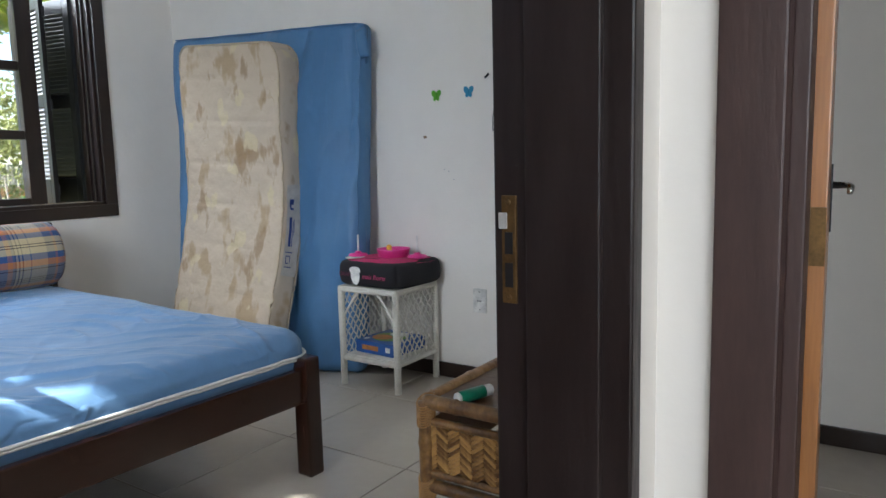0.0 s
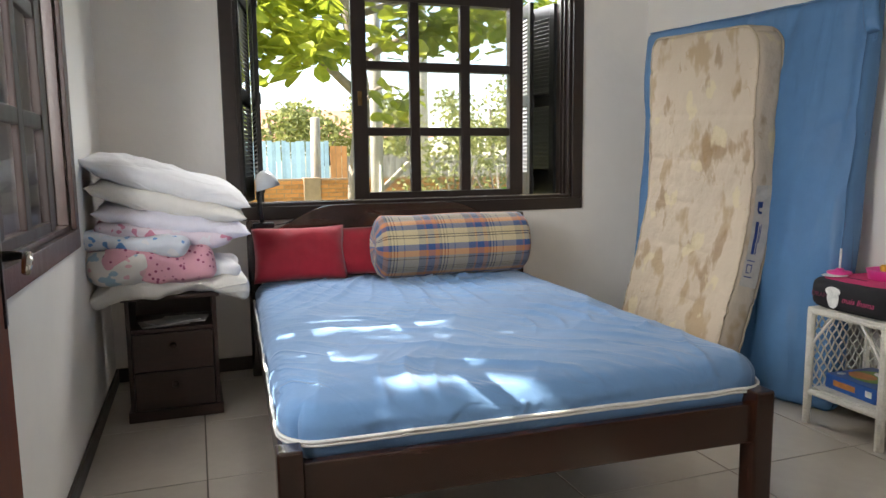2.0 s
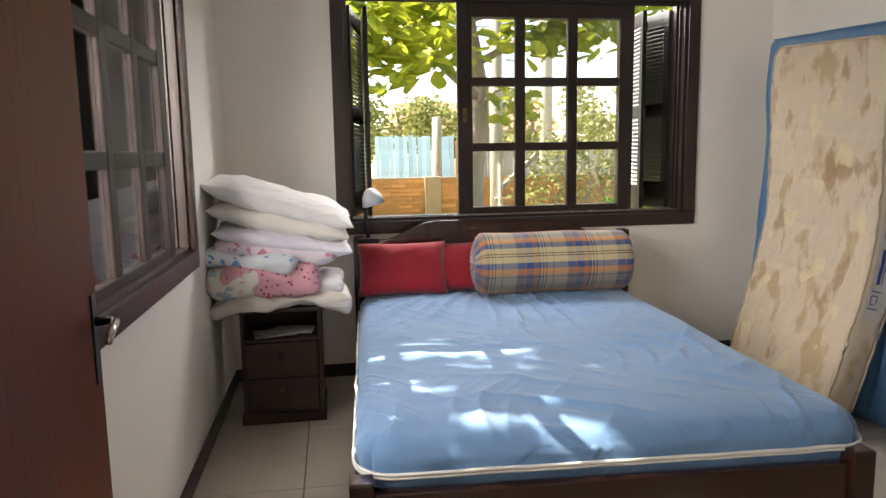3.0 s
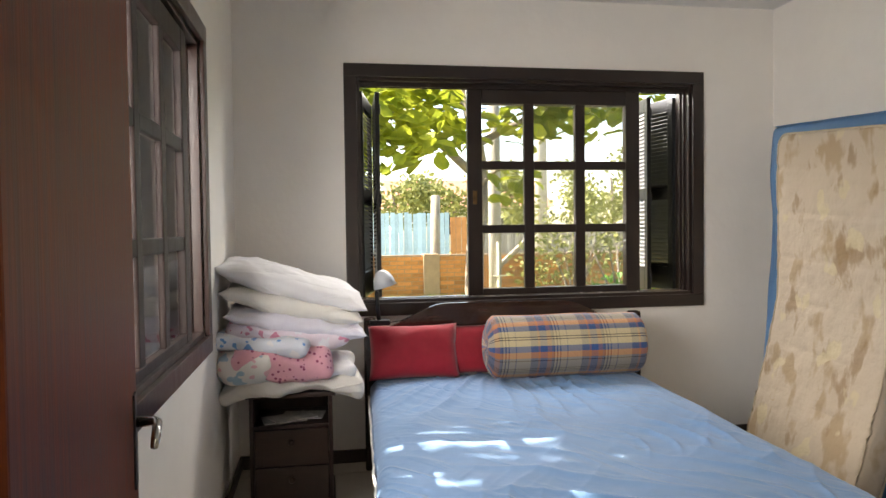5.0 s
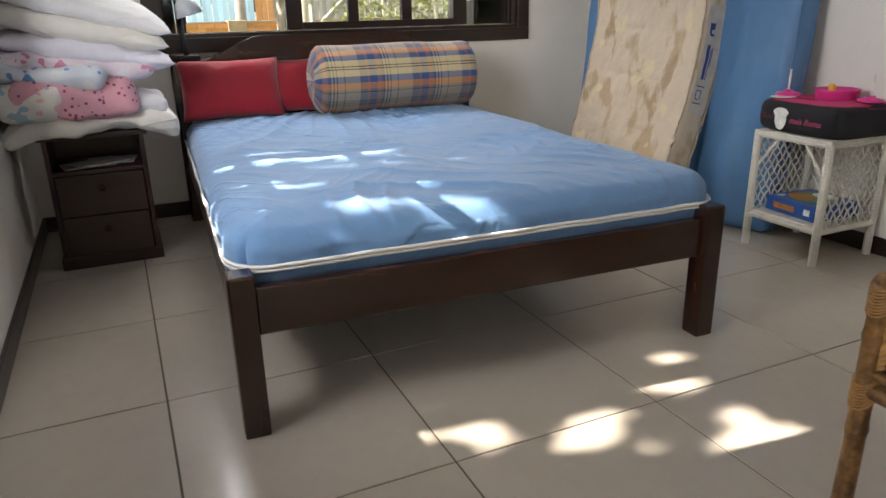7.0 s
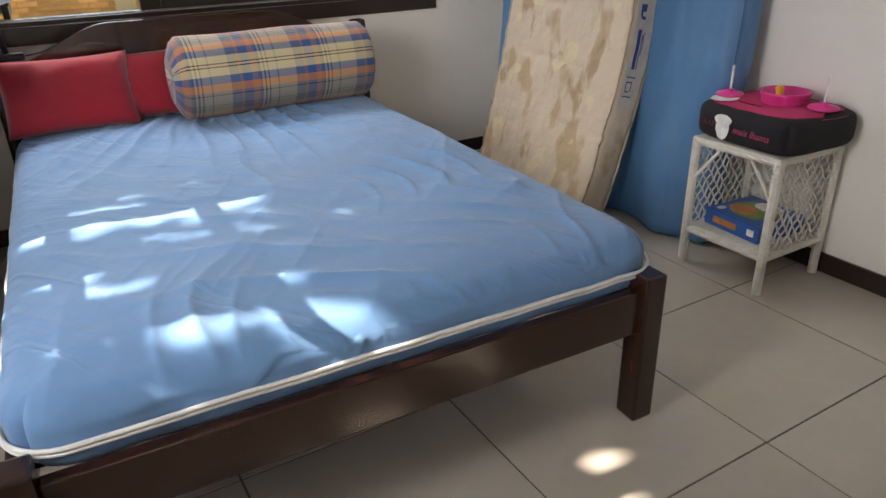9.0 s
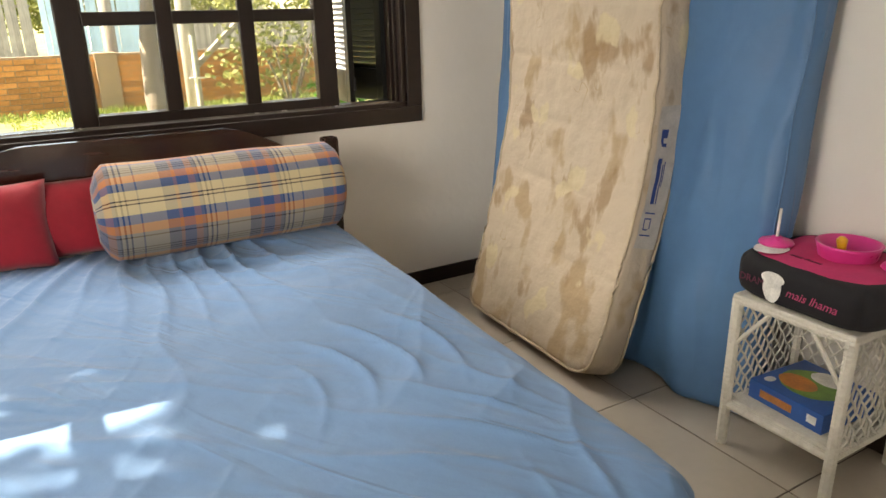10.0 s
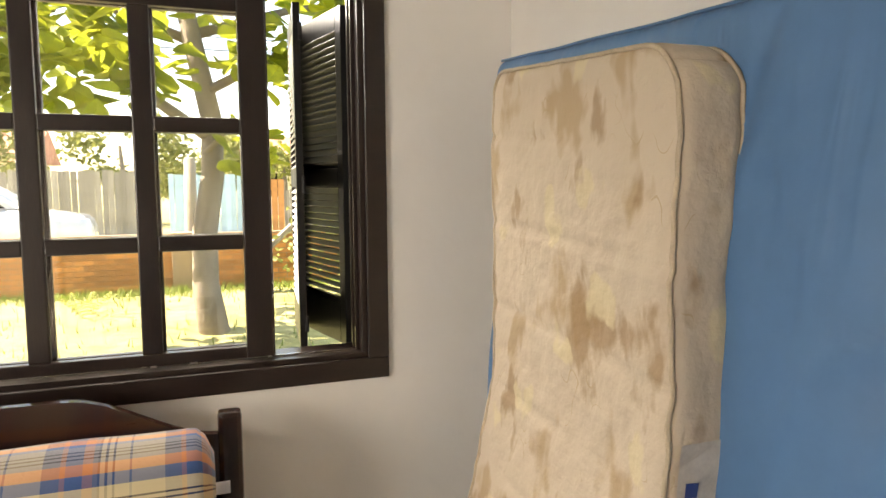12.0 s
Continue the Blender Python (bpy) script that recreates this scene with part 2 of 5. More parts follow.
def creases(m, turn, stretch, height):
    """Adds long fine creases to a cloth, running at an angle, on top of its weave."""
    nt = m.node_tree
    N, L = nt.nodes, nt.links
    tc, mp, n, k = N.new("ShaderNodeTexCoord"), N.new("ShaderNodeMapping"), N.new("ShaderNodeTexNoise"), N.new("ShaderNodeTexNoise")
    rot = N.new("ShaderNodeVectorRotate")
    rot.rotation_type = "Z_AXIS"
    rot.inputs["Angle"].default_value = radians(turn)
    mp.inputs["Scale"].default_value = stretch
    L.new(tc.outputs["Object"], rot.inputs["Vector"])
    L.new(rot.outputs[0], mp.inputs[0])
    n.inputs["Scale"].default_value, n.inputs["Detail"].default_value, n.inputs["Distortion"].default_value = 1.0, 2.5, 0.8
    k.inputs["Scale"].default_value = 2.6
    L.new(mp.outputs[0], n.inputs[0])
    L.new(tc.outputs["Object"], k.inputs[0])
    off, ab, mr, mk, mul = N.new("ShaderNodeMath"), N.new("ShaderNodeMath"), N.new("ShaderNodeMapRange"), N.new("ShaderNodeMapRange"), N.new("ShaderNodeMath")
    off.operation, off.inputs[1].default_value = "SUBTRACT", 0.5
    ab.operation, mul.operation = "ABSOLUTE", "MULTIPLY"
    L.new(n.outputs[0], off.inputs[0])
    L.new(off.outputs[0], ab.inputs[0])
    for node, lo, hi, a, b in ((mr, 0.0, 0.11, 1.0, 0.0), (mk, 0.38, 0.62, 0.15, 1.0)):
        node.interpolation_type = "SMOOTHSTEP"
        node.inputs["From Min"].default_value, node.inputs["From Max"].default_value = lo, hi
        node.inputs["To Min"].default_value, node.inputs["To Max"].default_value = a, b
    L.new(ab.outputs[0], mr.inputs[0])
    L.new(k.outputs[0], mk.inputs[0])
    L.new(mr.outputs[0], mul.inputs[0])
    L.new(mk.outputs[0], mul.inputs[1])
    bp, b = N.new("ShaderNodeBump"), N["Principled BSDF"]
    bp.inputs["Strength"].default_value, bp.inputs["Distance"].default_value = 1.0, height
    L.new(mul.outputs[0], bp.inputs["Height"])
    if b.inputs["Normal"].is_linked:
        L.new(b.inputs["Normal"].links[0].from_socket, bp.inputs["Normal"])
    L.new(bp.outputs[0], b.inputs["Normal"])


creases(M_SHEET, -38, (7.0, 1.3, 7.0), 0.0042)
creases(M_COVER, 0, (5.0, 5.0, 0.9), 0.004)
for cloth in (M_WHITE, M_CREAM, M_LILAC):
    creases(cloth, 70, (8.0, 2.2, 8.0), 0.004)
M_PLAID = plaid()
M_TICK = ticking()
M_WICKER = mat("white_painted_wicker", (0.70, 0.66, 0.57), 0.6, vary=0.18, scale=14, bump=0.5, bscale=90, color2=(0.74, 0.71, 0.63))
M_RATTAN = mat("rattan_cane", (0.20, 0.09, 0.026), 0.35, vary=0.5, scale=12, bump=0.3, bscale=50, coat=0.3, color2=(0.42, 0.22, 0.07), rand=0.35)
M_WEAVE = mat("woven_cane", (0.24, 0.11, 0.03), 0.4, vary=0.4, scale=14, bump=0.3, bscale=50, color2=(0.50, 0.28, 0.09), rand=0.6)
M_RATTOP = mat("rattan_board", (0.12, 0.055, 0.022), 0.35, vary=0.3, scale=7, bump=0.1)
M_GRASS = mat("lawn_grass", (0.25, 0.27, 0.08), 0.9, vary=0.35, scale=1.2, color2=(0.46, 0.42, 0.20), bump=0.6, bscale=40)
M_LEAF = mat("tree_leaf", (0.17, 0.29, 0.03), 0.45, vary=0.45, scale=1.5, color2=(0.44, 0.46, 0.05), trans=0.62)
M_BUSH = mat("bush_leaf", (0.16, 0.20, 0.05), 0.6, vary=0.4, scale=2.0, color2=(0.36, 0.37, 0.12), trans=0.4)
M_BARK = mat("grey_bark", (0.20, 0.17, 0.14), 0.9, vary=0.35, scale=8, stretch=(1, 1, 0.5), bump=0.8, bscale=18)
M_BRICK = mat("orange_brick", (0.50, 0.23, 0.08), 0.85, vary=0.3, scale=5, rand=0.5, bump=0.4, bscale=30)
M_MORTAR = mat("mortar", (0.33, 0.24, 0.16), 0.9, vary=0.15, scale=10)
M_OUTWALL = mat("grey_render", (0.50, 0.49, 0.50), 0.9, vary=0.08, scale=1.5, bump=0.3, bscale=20)
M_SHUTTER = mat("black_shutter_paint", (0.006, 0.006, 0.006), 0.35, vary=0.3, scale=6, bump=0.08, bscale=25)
# pale slat colour puts the sunlight on that shutter leaf into its base colour
M_SUNSLAT = mat("weathered_grey_paint", (0.40, 0.40, 0.40), 0.4, vary=0.2, scale=6, stretch=(1, 6, 6), bump=0.1, bscale=30)
M_GLASS = glass("window_glass")


# ---- mesh helpers ----
def finish(bm, smooth=False):
    bmesh.ops.recalc_face_normals(bm, faces=bm.faces)
    for f in bm.faces:
        f.smooth = smooth
    return bm


def mesh_of(name, bm, material, smooth=False):
    me = bpy.data.meshes.new(name)
    finish(bm, smooth)
    bm.to_mesh(me)
    bm.free()
    me.materials.append(material)
    return me


def part(name, bm, material, parent=None, label="", smooth=False):
    ob = new(name, mesh_of(name, bm, material, smooth))
    ob.parent = parent
    return tagged(ob, label)


def again(ob, m):
    """One more object on the same mesh, under the same parent."""
    o = new(ob.name.split(".")[0], ob.data)
    o.parent, o.matrix_basis = ob.parent, m
    return o


def thing(name, loc, label, category, group="", rz=0.0, kind=""):
    ob = new(name)
    ob.empty_display_size = 0.05
    ob.matrix_basis = pose(*loc, 0, 0, rz)
    return tagged(ob, label, category, group, kind)


def structure(name, bm, material, label="", smooth=False):
    return tagged(part(name, bm, material, None, label, smooth), kind="structure")


def box(bm, x0, x1, y0, y1, z0, z1, bevel=0.0, m=None):
    """Adds a box, with bevelled edges, to bm."""
    t = bmesh.new()
    r = bmesh.ops.create_cube(t, size=1.0)
    for v in r["verts"]:
        v.co = Vector(((x0 + x1) / 2 + v.co.x * (x1 - x0), (y0 + y1) / 2 + v.co.y * (y1 - y0), (z0 + z1) / 2 + v.co.z * (z1 - z0)))
    if bevel:
        bmesh.ops.bevel(t, geom=t.edges[:], offset=bevel, segments=2, affect="EDGES", profile=0.6)
    if m is not None:
        t.transform(m)
    merge(bm, t)
    return bm


def merge(bm, t):
    me = bpy.data.meshes.new("tmp")
    t.to_mesh(me)
    t.free()
    bm.from_mesh(me)
    bpy.data.meshes.remove(me)
    return bm


def B(*a, **k):
    return box(bmesh.new(), *a, **k)


def tube(bm, pts, radii, seg=10, caps=True):
    """A round bar along points, with a radius at each."""
    pts = [Vector(p) for p in pts]
    rings = []
    up = Vector((0, 0, 1))
    for i, p in enumerate(pts):
        d = (pts[min(i + 1, len(pts) - 1)] - pts[max(i - 1, 0)]).normalized()
        ref = up if abs(d.z) < 0.95 else Vector((1, 0, 0))
        a = d.cross(ref).normalized()
        b = d.cross(a)
        r = radii[i] if isinstance(radii, (list, tuple)) else radii
        rings.append([bm.verts.new(p + (a * math.cos(2 * math.pi * k / seg) + b * math.sin(2 * math.pi * k / seg)) * r) for k in range(seg)])
    for p, q in zip(rings, rings[1:]):
        for k in range(seg):
            bm.faces.new((p[k], p[(k + 1) % seg], q[(k + 1) % seg], q[k]))
    if caps:
        bm.faces.new(rings[0])
        bm.faces.new(rings[-1])
    return bm


def lathe(bm, profile, seg=28, at=(0, 0, 0)):
    """A turned shape from (radius, height) pairs."""
    rings = [[bm.verts.new((at[0] + r * math.cos(2 * math.pi * k / seg), at[1] + r * math.sin(2 * math.pi * k / seg), at[2] + z)) for k in range(seg)] for r, z in profile]
    for p, q in zip(rings, rings[1:]):
        for k in range(seg):
            bm.faces.new((p[k], p[(k + 1) % seg], q[(k + 1) % seg], q[k]))
    for ring in (rings[0], rings[-1]):
        bm.faces.new(ring)
    return bm


def soft_box(sx, sy, sz, r, n=(24, 24, 8), disp=None):
    """A rounded box on z 0..sz, centred in x and y, made of small faces; disp moves each point."""
    bm = bmesh.new()
    h = Vector((sx / 2, sy / 2, sz / 2))
    seen = {}

    def vert(i, j, k):
        key = (i, j, k)
        if key not in seen:
            p = Vector(((2 * i / n[0] - 1) * h.x, (2 * j / n[1] - 1) * h.y, (2 * k / n[2] - 1) * h.z))
            rr = min(r, h.x, h.y, h.z)
            q = Vector([max(-(e - rr), min(e - rr, c)) for c, e in zip(p, h)])
            d = p - q
            if d.length > 1e-6:
                p = q + d.normalized() * rr
            p.z += h.z
            if disp:
                p = disp(p)
            seen[key] = bm.verts.new(p)
        return seen[key]

    for a, b, c in ((0, 1, 2), (1, 2, 0), (0, 2, 1)):
        for end in (0, n[c]):
            for i in range(n[a]):
                for j in range(n[b]):
                    quad = []
                    for u, v in ((i, j), (i + 1, j), (i + 1, j + 1), (i, j + 1)):
                        idx = [0, 0, 0]
                        idx[a], idx[b], idx[c] = u, v, end
                        quad.append(vert(*idx))
                    bm.faces.new(quad)
    return bm


def pillow(sx, sy, h, seed, n=22, sag=None):
    """A stuffed pillow, seam round its edge, corners drawn out."""
    bm = bmesh.new()
    off = Vector((seed * 3.1, seed * 1.7, seed))
    grids = []
    for side in (1, -1):
        g = []
        for i in range(n + 1):
            row = []
            for j in range(n + 1):
                u, v = 2 * i / n - 1, 2 * j / n - 1
                t = max(0.0, (1 - abs(u) ** 3.2) * (1 - abs(v) ** 2.6)) ** 0.55
                x = sx / 2 * u * (1 - 0.05 * (1 - v * v))
                y = sy / 2 * v * (1 - 0.07 * (1 - u * u))
                z = side * h / 2 * t
                p = Vector((x, y, z))
                p.z += 0.012 * t * noise.noise(p * 9 + off) * 1.5 + 0.005 * noise.noise(p * 22 + off)
                if sag:
                    p = sag(p)
                row.append(p)
            g.append(row)
        grids.append(g)
    vs = []
    for s, g in enumerate(grids):
        vs.append([[vs[0][i][j] if s and (i in (0, n) or j in (0, n)) else bm.verts.new(g[i][j]) for j in range(n + 1)] for i in range(n + 1)])
    for g in vs:
        for i in range(n):
            for j in range(n):
                try:
                    bm.faces.new((g[i][j], g[i + 1][j], g[i + 1][j + 1], g[i][j + 1]))
                except ValueError:
                    pass
    return bm


# ---- the room ----
W, E, S, NTH, H = -0.43, 2.82, 0.40, 3.96, 2.65
T = 0.603


def wall_with_hole(name, axis, at, thick, a0, a1, hole, z1=H, material=None):
    """A wall across y (axis 'x' runs along x) with one opening (a, b, z0, z1) cut through it."""
    bm = bmesh.new()
    pieces = [(a0, a1, -0.1, z1)] if hole is None else [(a0, hole[0], -0.1, z1), (hole[1], a1, -0.1, z1), (hole[0], hole[1], -0.1, hole[2]), (hole[0], hole[1], hole[3], z1)]
    for p, q, lo, hi in pieces:
        if hi - lo > 0.001 and q - p > 0.001:
            if axis == "x":
                box(bm, p, q, at, at + thick, lo, hi)
            else:
                box(bm, at, at + thick, p, q, lo, hi)
    bmesh.ops.remove_doubles(bm, verts=bm.verts, dist=0.0005)
    return structure(name, bm, material or M_WALL, "off-white painted plaster wall")


wall_with_hole("wall_north", "x", NTH, 0.16, W - 0.16, E + 0.16, (0.235, 2.275, 0.895, 2.185))
wall_with_hole("wall_west", "y", W - 0.16, 0.16, S - 0.2, NTH, (0.875, 2.915, 0.895, 2.085))
wall_with_hole("wall_east", "y", E, 0.16, -2.6, NTH, None)
wall_with_hole("wall_south", "x", S - 0.19, 0.19, W, E, (-0.21, 0.84, -0.1, 2.14))
# hall and the room beside it
wall_with_hole("wall_hall_east", "y", 0.95, 0.12, -2.6, S - 0.19, (-0.80, 0.085, -0.1, 2.14))
wall_with_hole("wall_hall_south", "x", -2.76, 0.16, -1.6, E + 0.16, None)
wall_with_hole("wall_hall_west", "y", -1.76, 0.16, -2.76, S, (-2.4, -0.2, 0.8, 2.1))
wall_with_hole("wall_hall_north", "x", S - 0.19, 0.19, -1.6, W, None)
structure("ceiling", box(B(W - 0.16, E + 0.16, S - 0.2, NTH + 0.16, H, H + 0.12), -1.76, E + 0.16, -2.76, S - 0.2, H, H + 0.12), M_CEIL, "white painted ceiling")
structure("roof", B(-0.85, E + 0.8, 0.3, NTH + 0.55, H + 0.125, H + 0.25), M_OUTWALL, "pale overhanging roof slab")

floor = structure("floor", box(B(W, E, S - 0.19, NTH, -0.1, -0.003), -1.6, E, -2.6, S - 0.19, -0.1, -0.003), M_GROUT, "cream ceramic floor tiles with thin brown joints")


def baseboard(x0, x1, y0, y1):
    structure("baseboard", B(x0, x1, y0, y1, 0.0, 0.075, bevel=0.003), M_DARKX if x1 - x0 > y1 - y0 else M_DARKY, "dark stained wooden baseboard")


baseboard(W + 0.001, E - 0.001, NTH - 0.014, NTH - 0.001)
baseboard(W + 0.001, W + 0.014, S + 0.001, NTH - 0.015)
baseboard(E - 0.014, E - 0.001, S + 0.001, NTH - 0.015)
baseboard(0.93, E - 0.015, S + 0.001, S + 0.014)
baseboard(E - 0.014, E - 0.001, -2.59, S - 0.20)


# ---- windows ----
def rect_frame(bm, u0, u1, v0, v1, z0, z1, wd, bevel=0.004):
    box(bm, u0, u1, v0, v1, z0, z0 + wd, bevel)
    box(bm, u0, u1, v0, v1, z1 - wd, z1, bevel)
    box(bm, u0, u0 + wd, v0 + 0.001, v1 - 0.001, z0 + wd, z1 - wd, bevel)
    box(bm, u1 - wd, u1, v0 + 0.001, v1 - 0.001, z0 + wd, z1 - wd, bevel)
    return bm


def sash(parent, u0, v0, zb=0.962, pitch=0.377, wood=None, latch=True):
    """A sliding sash with three by three panes, the lowest panes from height zb up."""
    bm = bmesh.new()
    z0, z1 = zb - 0.08, zb + 3 * pitch + 0.042
    box(bm, u0, u0 + 0.088, v0, v0 + 0.034, z0, z1, 0.005)
    box(bm, u0 + 0.986, u0 + 1.074, v0, v0 + 0.034, z0, z1, 0.005)
    box(bm, u0 + 0.088, u0 + 0.986, v0 + 0.001, v0 + 0.033, z0, zb, 0.004)
    box(bm, u0 + 0.088, u0 + 0.986, v0 + 0.001, v0 + 0.033, z1 - 0.083, z1, 0.004)
    s = part("sash", bm, wood or M_DARK, parent)
    cols = [u0 + 0.088 + i * 0.319 for i in range(3)]
    rows = [zb + i * pitch for i in range(3)]
    for u in cols[1:]:
        part("muntin", B(u - 0.062, u, v0 + 0.004, v0 + 0.030, zb - 0.002, z1 - 0.081, 0.006), wood or M_DARK, s)
    for z in rows[1:]:
        for u in cols:
            part("muntin", B(u - 0.002, u + 0.259, v0 + 0.005, v0 + 0.029, z - 0.05, z, 0.006), wood or M_DARKX, s)
    for u in cols:
        for z in rows:
            p = part("pane", B(u - 0.004, u + 0.261, v0 + 0.015, v0 + 0.019, z - 0.004, z + pitch - 0.038), M_GLASS, s)
            p.visible_shadow = False
    if latch:
        part("latch", B(u0 + 0.03, u0 + 0.055, v0 - 0.008, v0, 1.46, 1.54, 0.003), M_BRASS, s, "small brass latch plate")
    return s


def shutter_leaf(parent, u0, v0, u1, v1, paint=None):
    """One louvred leaf, standing between two points of the plan."""
    a, b = Vector((u0, v0, 0)), Vector((u1, v1, 0))
    wd = (b - a).length
    m = Matrix.Translation(a) @ Matrix.Rotation(math.atan2(v1 - v0, u1 - u0), 4, "Z")
    bm = bmesh.new()
    for x0, x1, z0, z1 in ((0, 0.05, 0.91, 2.13), (wd - 0.05, wd, 0.91, 2.13), (0.05, wd - 0.05, 0.91, 1.06), (0.05, wd - 0.05, 1.49, 1.56), (0.05, wd - 0.05, 2.05, 2.13)):
        box(bm, x0, x1, -0.013, 0.013, z0, z1, 0.003)
    leaf = part("shutter_leaf", bm, M_SHUTTER, parent, "dark louvred shutter leaf, slats coloured pale as if sunlit, folded open" if paint else "dark louvred shutter leaf, folded open")
    leaf.matrix_basis = m
    first = None
    for z0, z1 in ((1.06, 1.49), (1.56, 2.05)):
        k = int((z1 - z0) / 0.024)
        for i in range(k):
            pm = Matrix.Translation((wd / 2, 0, z0 + (i + 0.5) * (z1 - z0) / k)) @ Matrix.Rotation(radians(42), 4, "X")
            if first is None:
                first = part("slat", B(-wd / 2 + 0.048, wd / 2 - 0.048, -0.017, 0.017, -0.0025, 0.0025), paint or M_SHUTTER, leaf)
                first.matrix_basis = pm
            else:
                again(first, pm)
    for z in (1.0, 1.5, 2.03):
        part("hinge", tube(bmesh.new(), [(wd, 0.012, z - 0.03), (wd, 0.012, z + 0.03)], 0.007, 8), M_BLACKMETAL, leaf)


def window(name, m, sashes, leaves, label, top=2.25, wood=None):
    w = thing(name, (0, 0, 0), label, "window", kind="structure")
    w.matrix_basis = m
    part("casing", rect_frame(bmesh.new(), 0.0, 2.17, -0.022, -0.001, 0.83, top, 0.072), wood or M_DARKX, w)
    bm = rect_frame(bmesh.new(), 0.068, 2.102, 0.0, 0.165, 0.898, top - 0.068, 0.022, 0.002)
    for v in (0.045, 0.09):
        box(bm, 0.09, 2.08, v - 0.004, v + 0.002, top - 0.115, top - 0.088)
        box(bm, 2.066, 2.081, v - 0.006, v + 0.006, 0.922, top - 0.092, 0.002)
    part("window_frame", bm, wood or M_DARK, w)
    part("window_sill", B(0.05, 2.12, 0.155, 0.21, 0.86, 0.897, 0.004), M_OUTWALL, w)
    part("track", B(0.09, 2.08, 0.05, 0.062, 0.918, 0.925), M_CHROME, w, "thin metal sliding track")
    for args in sashes:
        sash(w, *args)
    for leaf in leaves:
        shutter_leaf(w, *leaf)
    return w


window("window_1", pose(0.17, NTH, 0), [(0.714, 0.054), (0.724, 0.098)],
       [(2.075, 0.17, 1.985, 0.64), (1.965, 0.66, 1.91, 0.18, M_SUNSLAT), (0.10, 0.17, 0.185, 0.64), (0.215, 0.66, 0.20, 0.18)],
       "dark stained wooden window, sliding sash part open, louvred shutters")
window("window_2", pose(W, 0.81, 0, 0, 0, 90), [(0.840, 0.013, 0.952, 0.353, M_SASHRED)], [], "reddish brown wooden window with small panes, half open", 2.15, M_REDWOOD)


# ---- doors ----
def door_frame(name, m, width, depth, material, label, hand_plate=True):
    """A door lining of two jambs, a head and stops, in local x across the opening, y through the wall."""
    d = thing(name, (0, 0, 0), label, "door frame", kind="structure")
    d.matrix_basis = m
    part("jamb", B(-0.04, 0.0, -0.012, depth + 0.012, 0, 2.10, 0.004), material, d)
    part("jamb", B(width, width + 0.04, -0.012, depth + 0.012, 0, 2.10, 0.004), material, d)
    part("head", B(-0.04, width + 0.04, -0.012, depth + 0.012, 2.101, 2.14, 0.004), material, d)
    for x0, x1 in ((0.0, 0.012), (width - 0.012, width)):
        part("stop", B(x0, x1, 0.03, depth - 0.045, 0, 2.099, 0.003), material, d)
    return d


d1 = door_frame("door_frame_1", pose(-0.17, S - 0.19, 0), 0.97, 0.19, M_JAMB, "dark brown painted door lining with brass strike plates")
sp = part("strike_plate", B(0.9665, 0.9715, 0.163, 0.188, 0.893, 1.056, 0.002), M_BRASS, d1, "worn brass strike plate")
part("latch_keeper", B(0.9645, 0.968, 0.178, 0.192, 1.006, 1.030, 0.001), mat("bright_zinc", (0.55, 0.54, 0.52), 0.4, 0.3, vary=0.15, scale=40), sp, "bright metal latch keeper")
for z0, z1 in ((0.918, 0.955), (0.968, 1.001)):
    part("keeper_hole", B(0.9655, 0.968, 0.169, 0.182, z0, z1), M_BLACKMETAL, sp)
for z in (0.903, 1.046):
    part("screw", lathe(bmesh.new(), [(0.004, -0.001), (0.004, 0.001), (0.002, 0.0018)], 8, (0, 0, 0)), M_BRASS, sp).matrix_basis = pose(0.966, 0.1755, z, 0, -90, 0)


def lever(parent, x, y, z, side, flip=1):
    """A lever handle on its back plate; side is the way out of the face, along local y."""
    hd = part("door_handle", tube(bmesh.new(), [(x, y, z), (x, y + side * 0.032, z), (x - flip * 0.012, y + side * 0.038, z), (x - flip * 0.105, y + side * 0.040, z), (x - flip * 0.118, y + side * 0.038, z - 0.012)], [0.009, 0.008, 0.008, 0.0075, 0.006], 10), M_CHROME, parent, "worn metal lever handle", True)
    part("back_plate", B(x - 0.018, x + 0.018, min(y, y + side * 0.004), max(y, y + side * 0.004), z - 0.11, z + 0.05, 0.001), M_BLACKMETAL, hd)


def door_leaf(name, hinge, rz, material, label, width=0.84, lever_z=1.03):
    """A plain leaf, hinged at its local origin, running along local x."""
    d = thing(name, hinge, label, "door", rz=rz)
    d.matrix_basis = pose(*hinge, 0, 0, rz)
    part("door_panel", B(0.004, width, -0.0175, 0.0175, 0.008, 2.09, 0.003), material, d)
    lever(d, width - 0.06, 0.0175, lever_z, 1)
    lever(d, width - 0.06, -0.0175, lever_z, -1)
    part("lock_face", B(width - 0.0005, width + 0.0015, -0.011, 0.011, 0.93, 1.10), M_BRASS, d)
    for z in (0.25, 0.98, 1.85):
        part("hinge", B(-0.002, 0.004, -0.0165, 0.016, z - 0.045, z + 0.045), M_BRASS, d, "brass butt hinge")
    return d


